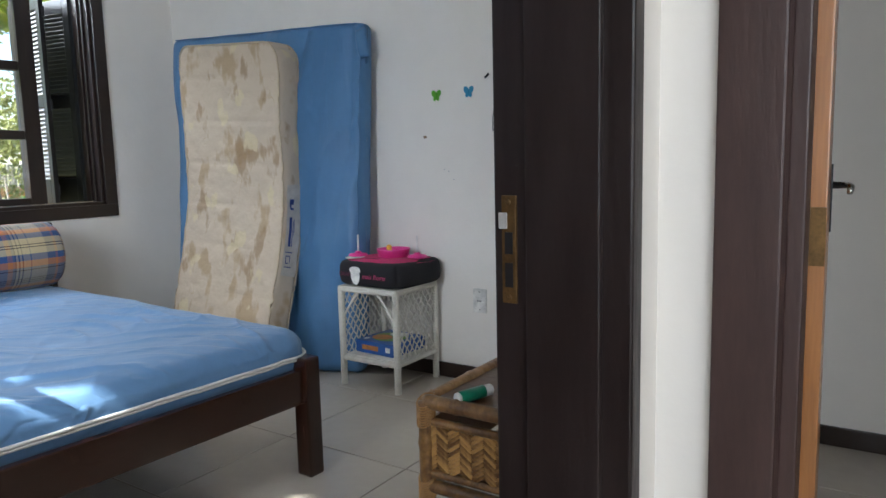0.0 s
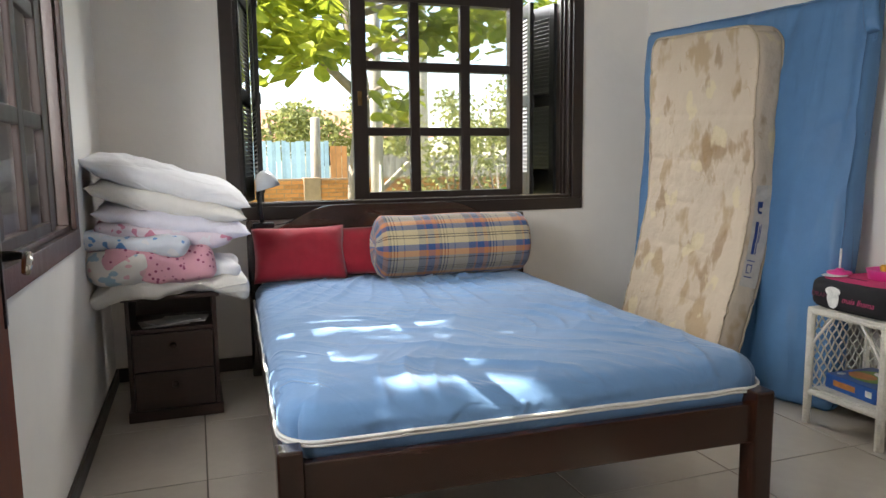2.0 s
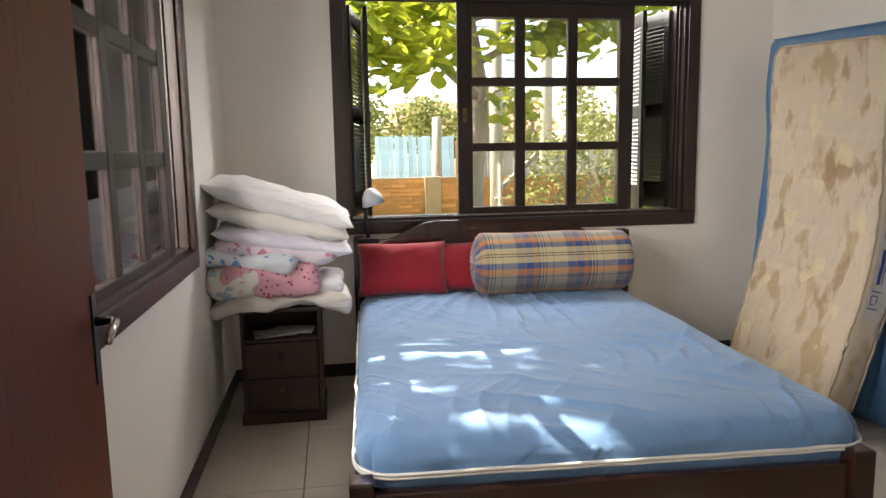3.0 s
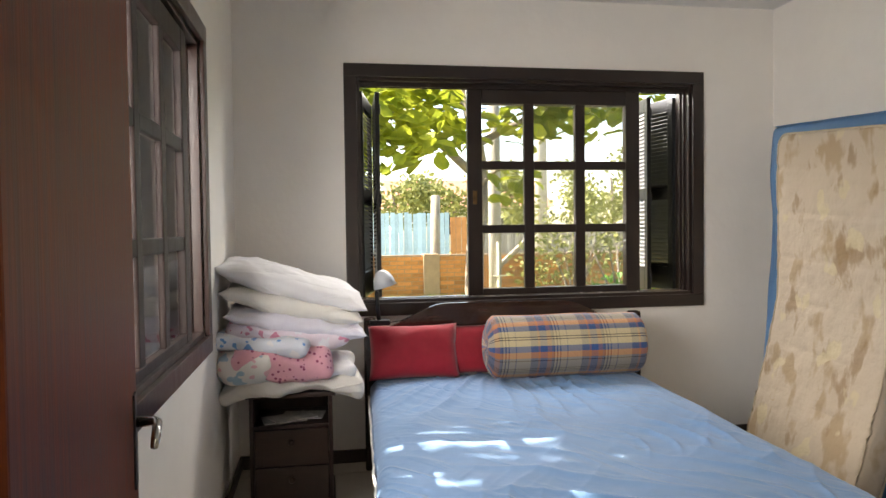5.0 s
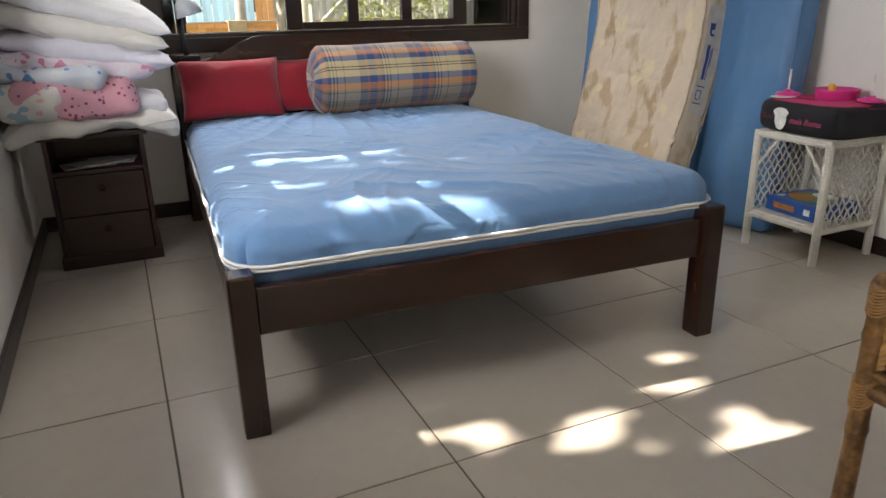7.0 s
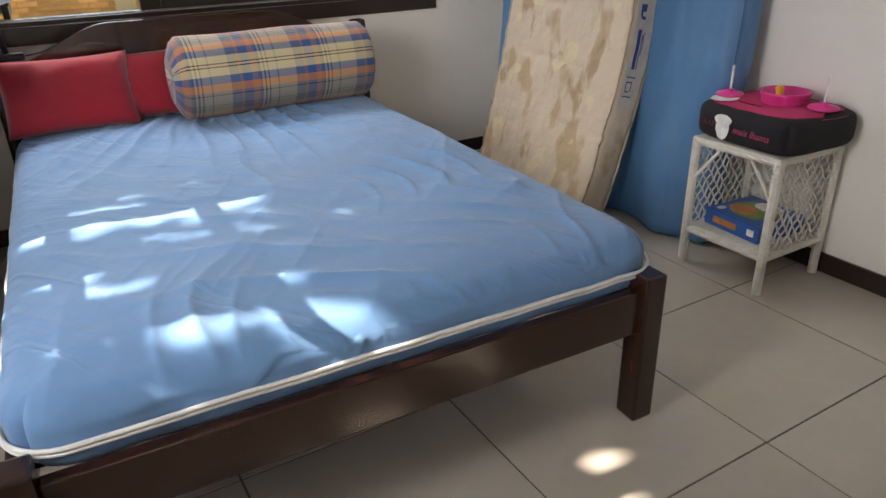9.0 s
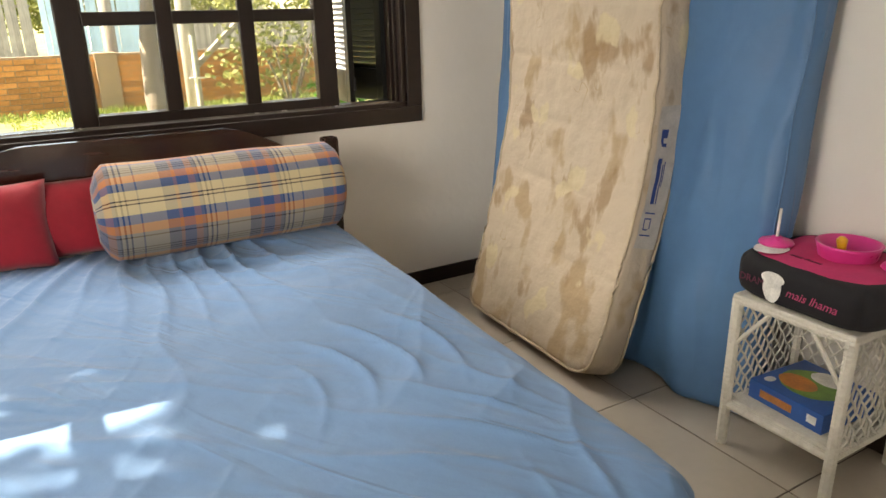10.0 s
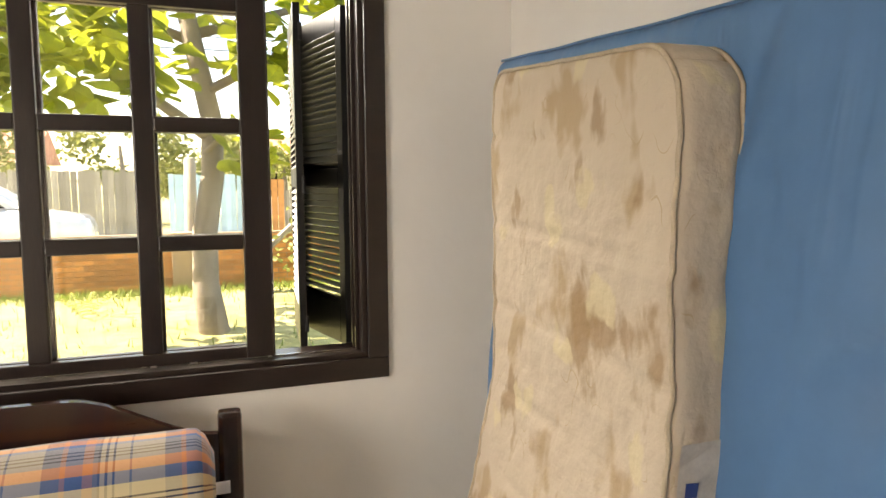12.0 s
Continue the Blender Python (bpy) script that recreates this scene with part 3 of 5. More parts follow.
door_leaf("bedroom_door", (-0.15, S + 0.035, 0), 99.8, M_DOOR, "reddish brown varnished wooden door standing open", 0.88, 1.0)
d2 = thing("door_frame_2", (0, 0, 0), "red brown painted door lining of the next room", "door frame", kind="structure")
for y0, y1 in ((0.035, 0.125), (-0.81, -0.75)):
    part("jamb", B(0.93, 1.075, y0, y1, 0, 2.10, 0.004), M_REDJAMB, d2)
part("stop", B(0.975, 1.03, 0.012, 0.036, 0, 2.10, 0.003), M_REDJAMB, d2)
part("head", B(0.93, 1.075, -0.81, 0.095, 2.101, 2.15, 0.004), M_REDJAMB, d2)
door_leaf("neighbour_door", (1.080, 0.012, 0), 4.6, M_ORANGE, "light orange varnished door standing open", 0.76)


# ---- bed ----
bed = thing("bed", (0.168, 1.702, 0), "dark brown wooden double bed with arched headboard", "bed", rz=-2.6)
BW, BL = 1.475, 2.14
for x, name in ((0.0, "foot_post"), (BW - 0.065, "foot_post")):
    part(name, B(x, x + 0.065, -0.02, 0.05, 0, 0.435, 0.007), M_BED, bed)
for x in (-0.01, BW + 0.018):
    part("head_post", B(x, x + 0.068, BL - 0.055, BL + 0.005, 0, 0.838, 0.014), M_BED, bed)
part("foot_rail", B(0.065, BW - 0.065, 0.0, 0.03, 0.272, 0.395, 0.004), M_BEDX, bed)
for x in (0.012, BW - 0.042):
    part("side_rail", B(x, x + 0.03, 0.05, BL - 0.055, 0.272, 0.395, 0.004), M_DARKY, bed)


def headboard():
    bm = bmesh.new()
    k = 48
    top, bot, x0, x1 = [], [], 0.055, BW + 0.019
    for i in range(k + 1):
        u = i / k
        s = max(0.0, min(1.0, (1 - abs(2 * u - 1)) / 0.55))
        s = s * s * (3 - 2 * s)
        top.append(0.775 + 0.135 * s)
        bot.append(0.52)
    rows = []
    for y in (BL - 0.042, BL - 0.014):
        rows.append([[bm.verts.new((x0 + (x1 - x0) * i / k, y, z[i])) for i in range(k + 1)] for z in (bot, top)])
    for i in range(k):
        for r in rows:
            bm.faces.new((r[0][i], r[0][i + 1], r[1][i + 1], r[1][i]))
        bm.faces.new((rows[0][1][i], rows[0][1][i + 1], rows[1][1][i + 1], rows[1][1][i]))
        bm.faces.new((rows[0][0][i], rows[0][0][i + 1], rows[1][0][i + 1], rows[1][0][i]))
    return bm


part("headboard", headboard(), M_BEDX, bed)
part("head_rail", B(0.065, BW - 0.065, BL - 0.042, BL - 0.012, 0.25, 0.40, 0.004), M_BEDX, bed)
for i in range(9):
    y = 0.12 + i * 0.235
    part("slat", B(0.042, BW - 0.042, y, y + 0.08, 0.345, 0.362), M_BEDX, bed)


def ridge(v, sharp=3.0):
    return (1 - abs(math.sin(v))) ** sharp


def sheet_folds(p):
    """Pulled creases fanning from the pillows and sweeping to the foot corner, soft hollows, puckered edges."""
    v, w = abs(p.x) - 0.6275, -0.895 - p.y
    if v > 0 and w > 0:
        k = max(v, w) / math.hypot(v, w)
        p.x, p.y = math.copysign(0.6275 + v * k, p.x), -0.895 - w * k
    x, y = p.x, p.y
    top = max(0.0, min(1.0, (p.z - 0.08) / 0.06))
    rim = max(0.0, 1 - max(0.0, min(0.7475 - abs(x), y + 1.015)) / 0.17)
    p.z -= 0.026 * top * rim * rim
    nz = noise.noise(Vector((x * 2.1, y * 2.1, 0)))
    n2 = noise.noise(Vector((x * 1.3 + 5, y * 1.3, 4)))
    a = math.atan2(y - 1.6, x - 0.1)
    fan = ridge(a * 13 + 2.2 * nz) * max(0.0, 0.55 + n2)
    r1 = math.hypot(x + 0.75, (y - 0.75) * 0.8)
    arc = ridge(r1 * 13 + 1.8 * nz + 0.6 * n2) * max(0.0, min(1.0, (x + 0.05) / 0.35)) * max(0.0, 0.6 + noise.noise(Vector((x * 2, y * 2, 9))))
    diag = ridge((x * 0.75 + y * 0.9) * 16 + 1.3 * nz, 5) * max(0.0, noise.noise(Vector((x * 1.9, y * 1.9, 12))))
    foot = ridge((x - 0.25 * y) * 14 + 2 * nz, 4) * max(0.0, min(1.0, (-0.45 - y) / 0.4)) * max(0, 0.3 + n2)
    head = max(0.0, min(1.0, (y - 0.1) / 0.7))
    fan += 0.5 * head * ridge(a * 27 + 1.5 * nz, 3) * max(0.0, 0.5 + noise.noise(Vector((x * 3, y * 3, 21)))) + 0.35 * ridge((x * 0.9 - y * 0.5) * 24 + 1.8 * nz, 5) * max(0.0, noise.noise(Vector((x * 2.4 + 4, y * 2.4, 15))))
    keep = max(0.0, min(1.0, (0.72 - abs(x)) / 0.16)) * max(0.0, min(1.0, (1.02 - abs(y)) / 0.12))
    top *= 0.25 + 0.75 * keep
    # loops of slack cloth round the middle, drawn tight towards the foot corner
    r2 = math.hypot((x + 0.12) * (1.0 if x > -0.12 else 0.6), (y + 0.30) / 1.3)
    loops = ridge(r2 * math.pi / 0.105 + 3.4 * nz + 1.8 * n2, 2.6) * max(0.0, min(1.0, (x + 0.15) / 0.4)) * max(0.0, min(1.0, (r2 - 0.22) / 0.15)) * max(0.0, min(1.0, 0.25 + 1.9 * noise.noise(Vector((x * 2.3, y * 2.3, 40)))))
    rays = ridge(a * 34 + 2.4 * nz, 2.5) * max(0.0, min(1.0, (y + 0.1) / 0.8)) * max(0.0, 0.4 + 1.2 * noise.noise(Vector((x * 2.2, y * 1.2, 44))))
    far = math.hypot(x - 0.75, y + 1.02)
    tug = ridge(math.atan2(y + 1.02, x - 0.75) * 15 + 1.6 * nz, 2.6) * max(0.0, min(1.0, (far - 0.12) / 0.2)) * max(0.0, min(1.0, (1.5 - far) / 0.7)) * max(0.0, 0.35 + 1.2 * noise.noise(Vector((x * 1.6, y * 1.6, 52))))
    p.z += top * (0.017 * loops + 0.022 * rays + 0.022 * tug)
    p.z += top * (0.016 * fan + 0.012 * arc + 0.013 * diag + 0.012 * foot + 0.009 * ridge((x * 0.6 + y) * 38 + 2.2 * nz, 4) * max(0.0, noise.noise(Vector((x * 3.1, y * 3.1, 31)))) + 0.014 * noise.noise(Vector((x * 2.2, y * 2.2, 2))) + 0.004 * noise.noise(Vector((x * 9, y * 9, 3))))
    edge = 1 - min(1.0, top * 4)
    p.x += edge * 0.012 * noise.noise(Vector((y * 9, p.z * 4, 1)))
    p.y += edge * 0.010 * noise.noise(Vector((x * 9, p.z * 4, 2)))
    return p


mattress = thing("bed_mattress", (0.168, 1.702, 0.364), "double mattress in a wrinkled blue sheet with white piping", "mattress", rz=-2.6)
bm = soft_box(1.495, 2.03, 0.165, 0.055, (220, 300, 12), sheet_folds)
bmesh.ops.translate(bm, verts=bm.verts, vec=(0.764, 1.05, 0))
part("sheet", bm, M_SHEET, mattress, smooth=True)


def loop_pts(x0, x1, y0, y1, z, r=0.12, step=0.05, wob=0.006):
    """Down one side, round the foot with its two rounded corners, and up the other side."""
    raw = [(x0, y1 + (y0 + r - y1) * i / 40) for i in range(40)]
    raw += [(x0 + r - r * math.cos(a), y0 + r - r * math.sin(a)) for a in (math.pi / 2 * i / 10 for i in range(10))]
    raw += [(x0 + r + (x1 - x0 - 2 * r) * i / 30, y0) for i in range(30)]
    raw += [(x1 - r + r * math.sin(a), y0 + r - r * math.cos(a)) for a in (math.pi / 2 * i / 10 for i in range(10))]
    raw += [(x1, y0 + r + (y1 - y0 - r) * i / 40) for i in range(41)]
    return [(x + wob * noise.noise(Vector((y * 8, x, 1))), y + wob * noise.noise(Vector((x * 8, y, 3))), z + 0.6 * wob * noise.noise(Vector((x * 7, y * 7, 7)))) for x, y in raw]


part("piping", tube(bmesh.new(), loop_pts(0.011, 1.517, 0.029, 2.0, 0.070), 0.0055, 6), M_PIPING, mattress, "white sewn piping", True)
part("piping", tube(bmesh.new(), loop_pts(0.011, 1.517, 0.029, 2.0, 0.060, wob=0.006), 0.0042, 6), M_PIPING, mattress, "white sewn piping", True)


# ---- cushions on the bed ----
def bolster():
    bm = bmesh.new()
    uvl = bm.loops.layers.uv.new("UVMap")
    n, seg, L, R = 40, 36, 0.86, 0.165
    prof = []
    for i in range(n + 1):
        u = i / n
        x = (u - 0.5) * L
        e = min(u, 1 - u) * L
        r = R * (1 - max(0.0, 1 - e / 0.05) ** 2.2 * 0.42)
        prof.append((x, r))
    rings = []
    for x, r in prof:
        ring = []
        for k in range(seg):
            a = 2 * math.pi * k / seg
            rr = r * (1 + 0.03 * noise.noise(Vector((x * 5, math.cos(a) * 1.3, math.sin(a) * 1.3))))
            ring.append(bm.verts.new((x, math.cos(a) * rr, math.sin(a) * rr * 0.98)))
        rings.append(ring)
    for i in range(n):
        for k in range(seg):
            f = bm.faces.new((rings[i][k], rings[i + 1][k], rings[i + 1][(k + 1) % seg], rings[i][(k + 1) % seg]))
            for lp, (ii, kk) in zip(f.loops, ((i, k), (i + 1, k), (i + 1, k + 1), (i, k + 1))):
                lp[uvl].uv = (prof[ii][0], kk / seg * 2 * math.pi * R)
    for ring, sgn in ((rings[0], -1), (rings[-1], 1)):
        x, r = (prof[0] if sgn < 0 else prof[-1])
        c = bm.verts.new((x - sgn * 0.012, 0, 0))
        for k in range(seg):
            f = bm.faces.new((ring[k], ring[(k + 1) % seg], c))
            for lp, kk in zip(f.loops, (k, k + 1, k)):
                lp[uvl].uv = (0.05 if lp.vert is not c else 0.13, kk / seg * 2 * math.pi * R)
    return bm


bol = thing("bolster_cushion", (1.305, 3.55, 0.535), "plaid blue, cream and orange bolster cushion on the bed", "cushion", rz=-1.0)
ob = part("cover", bolster(), M_PLAID, bol, smooth=True)
ob.matrix_basis = pose(0, 0, 0.158, 100, 0, 0)
part("tag", B(0.41, 0.47, -0.001, 0.001, 0.10, 0.135), M_WHITE, bol, "small white sewn tag").matrix_basis = pose(0, 0.04, 0.02)

rp = thing("red_pillow", (0.510, 3.668, 0.54), "red cotton pillow leaning against the headboard", "pillow", rz=-2)
ob = part("pillowcase", pillow(0.48, 0.30, 0.13, 4), M_RED, rp, smooth=True)
ob.matrix_basis = pose(0, 0, 0.13, 66, 0, 0)
rp2 = thing("red_pillow", (0.80, 3.705, 0.54), "dark red pillow behind the first, beside the bolster", "pillow", rz=-2)
ob = part("pillowcase", pillow(0.44, 0.28, 0.10, 9), M_RED, rp2, smooth=True)
ob.matrix_basis = pose(0, 0, 0.125, 68, 0, 0)


# ---- mattresses against the east wall ----
def lean_blue(p):
    """Local: x thickness, y along the wall, z up; slumped foot, taut top, vertical gathers, the top edge falling to one side."""
    z, y = p.z, p.y
    u = z / 1.9
    low = max(0.0, 1 - z / 0.5)
    near = max(0.0, min(1.0, (0.1 - y) / 0.6))
    fold = 0.032 * math.sin(y * 15 + 2.6 * noise.noise(Vector((y * 2, z * 1.3, 3)))) * max(0.0, 1 - z / 1.6) + 0.020 * ridge(y * 11 + 1.4 * u + 2.0 * noise.noise(Vector((y * 1.5, z * 0.9, 13))), 2.5) * near
    crease = 0.022 * ridge((y + 0.45 * z) * 8 + 2 * noise.noise(Vector((y * 2, z * 2, 17)))) * near * max(0.0, 0.4 + noise.noise(Vector((y * 2.5, z * 2.5, 19))))
    p.x += -0.09 * (1 - u) - 0.02 * low - (crease if p.x < 0 else 0) + (fold + 0.03 * noise.noise(Vector((y * 2.3, z * 1.5, 1))) + 0.012 * noise.noise(Vector((y * 6, z * 4, 5)))) * (1 if p.x < 0 else 0.2)
    p.y += (0.004 - 0.028 * u) * max(0.0, min(1.0, (-0.45 - y) / 0.3)) + 0.012 * noise.noise(Vector((z * 3, p.x * 5, 9))) * min(1.0, 3 * abs(y))
    p.z -= 0.075 * u * (0.5 - y / 1.52)
    return p


blue = thing("stood_up_mattress", (2.735, 3.008, 0.0), "double mattress in a blue cover, standing on end against the wall", "mattress")
part("cover", soft_box(0.135, 1.475, 1.90, 0.045, (8, 110, 110), lean_blue), M_COVER, blue, smooth=True)

part("seam", tube(bmesh.new(), [lean_blue(Vector((-0.058, -0.728, 0.06 + 1.78 * i / 40))) for i in range(41)], 0.004, 5), M_COVER, blue, "sewn seam", True)
part("seam", tube(bmesh.new(), [lean_blue(Vector((-0.058, -0.70 + 1.40 * i / 40, 1.893))) for i in range(41)], 0.004, 5), M_COVER, blue, "sewn seam", True)
part("corner_gather", pillow(0.07, 0.16, 0.03, 3, 10), M_COVER, blue, "gathered cover corner", True).matrix_basis = pose(-0.03, -0.755, 1.72, 90, 10, 90)

FOAM_H, FOAM_W, FOAM_R = 1.77, 0.435, 0.10


def lean_foam(p):
    """Rounded corners; cross-sections stay square to the middle line, which bends out over the lower half."""
    v, w = abs(p.y) - (FOAM_W - FOAM_R), max(p.z - (FOAM_H - FOAM_R), FOAM_R - p.z)
    if v > 0 and w > 0:
        k = max(v, w) / math.hypot(v, w)
        side, end = (1 if p.y > 0 else -1), (1 if p.z > FOAM_H / 2 else -1)
        p.y = side * (FOAM_W - FOAM_R + v * k)
        p.z = (FOAM_H - FOAM_R + w * k) if end > 0 else (FOAM_R - w * k)
    u = max(0.0, 1 - p.z / 0.98)
    slope = 0.235 * 1.5 / 0.98 * math.sqrt(u)
    k = math.hypot(1, slope)
    d, h = p.x, p.z
    p.x = d / k - 0.235 * u ** 1.5
    p.z += 0.024 - d * slope / k + 0.035 * (p.y / FOAM_W) * h / FOAM_H
    dent = sum(math.exp(-((h - c) / 0.012) ** 2) for c in (0.36, 0.62, 0.86, 1.1, 1.34, 1.58))
    p.x += 0.012 * dent * (0.4 + noise.noise(Vector((p.y * 5, h * 2, 6)))) * (1 if d < 0 else 0)
    p.x += 0.010 * noise.noise(Vector((p.y * 4, h * 4, 2))) + 0.005 * noise.noise(Vector((p.y * 14, h * 14, 4)))
    p.y += 0.010 * noise.noise(Vector((p.x * 3, h * 3.4, 8))) + 0.006 * noise.noise(Vector((d * 12, h * 15, 9)))
    return p


foam = thing("foam_mattress", (2.608, 3.11, 0.0), "stained cream floral single mattress leaning, sagging at its foot", "mattress", rz=-2.5)
part("ticking", soft_box(0.150, 0.87, FOAM_H, 0.030, (10, 70, 130), lean_foam), M_TICK, foam, smooth=True)


def foam_loop(dx, inset=0.006):
    """The seam line round one face, corners rounded."""
    y, z0, z1, pts = FOAM_W - inset, inset, FOAM_H - inset, []
    for (ay, az), (by, bz), n in (((-y, z0), (-y, z1), 70), ((-y, z1), (y, z1), 36), ((y, z1), (y, z0), 70), ((y, z0), (-y, z0), 36)):
        pts += [lean_foam(Vector((dx, ay + (by - ay) * i / n, az + (bz - az) * i / n))) for i in range(n)]
    return pts + pts[:1]


M_SEAM = mat("ticking_seam", (0.52, 0.42, 0.30), 0.8, vary=0.15, scale=20)
for dx in (-0.069, 0.069):
    part("piping", tube(bmesh.new(), foam_loop(dx), 0.0055, 6), M_SEAM, foam, "tan sewn seam", True)


# ---- outside ----
def ground_z(y):
    u = max(0.0, min(1.0, (y - 5.0) / 5.5))
    return -0.10 + 0.31 * u * u * (3 - 2 * u)


def ground():
    bm = bmesh.new()
    ys = [-60, -20, -6, 0, 4.2, 5, 6, 7, 8, 9, 10, 10.8, 12, 20, 40, 90, 300, 900]
    xs = [-900, -200, -40, -8, -2.5, 0, 2, 4, 8, 40, 200, 900]
    g = [[bm.verts.new((x, y, ground_z(y) - 0.02)) for x in xs] for y in ys]
    for i in range(len(ys) - 1):
        for j in range(len(xs) - 1):
            bm.faces.new((g[i][j], g[i][j + 1], g[i + 1][j + 1], g[i + 1][j]))
    return bm


structure("ground", ground(), M_GRASS, "sunlit dry lawn")


def leaf_cloud(centres, count, size, seed, squash=0.75, hang=0.5, gaps=()):
    """Many single leaves round given clump centres (x, y, z, radius), with gaps (y, z, radius) open along the sunlight."""
    slope = math.tan(radians(SUN_EL)) * math.hypot(*SUN_TRAVEL)
    rnd = random.Random(seed)
    bm = bmesh.new()
    for cx, cy, cz, r in centres:
        for _ in range(int(count * r * r)):
            d = Vector((rnd.gauss(0, 1), rnd.gauss(0, 1), rnd.gauss(0, 1))).normalized() * r * rnd.random() ** 0.45
            p = Vector((cx + d.x, cy + d.y, cz + d.z * squash))
            s = size * rnd.uniform(0.6, 1.25)
            m = Matrix.Translation(p) @ Euler((rnd.uniform(-1, 1) * hang * 1.6, rnd.uniform(-1, 1) * hang * 1.6, rnd.uniform(0, 6.28))).to_matrix().to_4x4()
            c = m @ Vector((0, 0.5 * s, 0))
            if any(math.hypot(c.y + 0.12 * (c.x - 2) - gy, (c.z + slope * (c.x - 2) - gz) * 0.74) < gr + 0.22 * s for gy, gz, gr in gaps):
                continue
            w, fold = rnd.uniform(0.8, 1.15), rnd.uniform(0.0, 0.09)
            side = [(0.13 * w, 0.22, fold * 0.6), (0.26 * w, 0.48, fold), (0.31 * w, 0.72, fold), (0.21 * w, 0.92, fold * 0.3)]
            vs = [bm.verts.new(m @ (Vector(q) * s)) for q in [(0, 0, 0)] + side + [(0, 1.0, -0.06)] + [(-x, y, z) for x, y, z in reversed(side)]]
            bm.faces.new(vs[:6])
            bm.faces.new((vs[0], *vs[5:]))
    return bm


def tree(name, base, lean, height, limbs, clumps, leaf, count, seed, label, r0=0.13, leafmat=None, gaps=()):
    t = thing(name, base, label, "tree")
    top = Vector((lean[0], lean[1], height))
    n = 9
    pts = [top * (i / n) + Vector((0.09 * math.sin(i * 1.3 + seed), 0.07 * math.cos(i * 1.7), 0)) * (1 if 0 < i < n else 0) for i in range(n + 1)]
    pts[0].z -= 0.25
    part("trunk", tube(bmesh.new(), pts, [r0 * (1.25 if i == 0 else 1 - 0.55 * i / n) for i in range(n + 1)], 12), M_BARK, t, smooth=True)
    for f, end, r in limbs:
        s = top * f
        e = Vector(end)
        mid = (s + e) / 2 + Vector((0, 0, 0.15))
        part("limb", tube(bmesh.new(), [s, (s + mid) / 2, mid, (mid + e) / 2 + Vector((0.05, 0.02, 0.05)), e], [r, r * 0.85, r * 0.7, r * 0.5, r * 0.25], 8), M_BARK, t, smooth=True)
    ob = part("crown", leaf_cloud(clumps, count, leaf, seed, gaps=gaps), leafmat or M_LEAF, t, "crown of large green and yellow leaves")
    ob["kind"] = "stuff"
    return t


tree("almond_tree", (2.0, 8.6, 0.05), (-0.15, 0.1), 4.6,
     [(0.42, (-1.5, -1.3, 2.55), 0.06), (0.5, (1.4, -0.6, 2.75), 0.05), (0.6, (-1.9, 0.4, 3.2), 0.05), (0.62, (1.9, 0.6, 3.3), 0.05), (0.75, (0.3, -1.8, 3.6), 0.04), (0.38, (0.35, -0.5, 1.9), 0.03)],
     [(-1.5, -1.3, 2.55, 0.75), (-0.7, -0.9, 2.5, 0.6), (-2.3, -0.6, 2.7, 0.7), (1.3, -0.6, 2.75, 0.65), (0.5, -0.4, 2.6, 0.5), (-1.8, 0.5, 3.2, 0.9), (1.9, 0.5, 3.2, 0.8), (0.3, -1.8, 3.5, 0.9), (-0.8, -1.6, 3.3, 0.8), (-0.1, 0.2, 3.9, 1.1), (1.1, -1.4, 3.3, 0.7), (0.3, -0.45, 1.75, 0.3), (-1.9, -1.5, 2.2, 0.45), (-1.2, -1.6, 2.15, 0.45), (-2.5, -1.3, 2.35, 0.5), (2.6, -0.9, 2.9, 0.5), (-3.0, -0.4, 3.3, 0.8)],
     0.27, 330, 3, "broad-leaved garden tree with grey bark and backlit leaves")
def shade_clumps():
    rnd = random.Random(4)
    near = [(rnd.uniform(1.7, 2.3), rnd.uniform(-0.6, 2.5), rnd.uniform(4.3, 6.5), rnd.uniform(0.26, 0.42)) for _ in range(80)]
    return near + [(2.0, 0.55, 4.9, 0.4), (2.1, 0.85, 5.1, 0.4), (1.9, 0.4, 5.2, 0.4), (2.0, 0.7, 5.4, 0.35), (2.0, 0.9, 4.75, 0.35), (2.0, 0.2, 5.0, 0.4), (2.0, 1.25, 5.0, 0.35), (1.2, -1.4, 5.9, 0.6), (0.4, 2.2, 5.3, 1.0), (0.5, -2.0, 5.0, 1.0), (-0.4, 0.4, 5.8, 1.2)]


# holes cut in the crown so sun patches land on bed and floor
SHADE_GAPS = [
    (2.176, 5.225, 0.018), (2.107, 5.55, 0.040), (1.891, 5.662, 0.028), (1.707, 5.65, 0.020), (1.815, 5.557, 0.055), (1.838, 5.423, 0.049), (1.836, 5.284, 0.050), (1.844, 5.161, 0.057),
    (1.517, 5.206, 0.048), (1.406, 5.236, 0.026), (1.389, 5.313, 0.020), (1.29, 5.587, 0.024), (1.186, 5.188, 0.030), (1.151, 5.361, 0.042), (1.044, 5.205, 0.020), (1.168, 5.55, 0.040), (1.087, 5.572, 0.050), (1.103, 5.638, 0.032), (0.975, 5.636, 0.024),
    (0.839, 5.558, 0.055), (0.742, 5.272, 0.050), (0.678, 5.193, 0.045), (0.796, 4.992, 0.050), (0.82, 4.847, 0.020), (0.649, 5.595, 0.030), (0.515, 5.572, 0.080), (0.588, 5.333, 0.024), (0.30, 5.55, 0.10),
    (1.2, 4.95, 0.05), (1.36, 4.95, 0.045), (1.52, 4.97, 0.05), (1.72, 4.95, 0.04)]


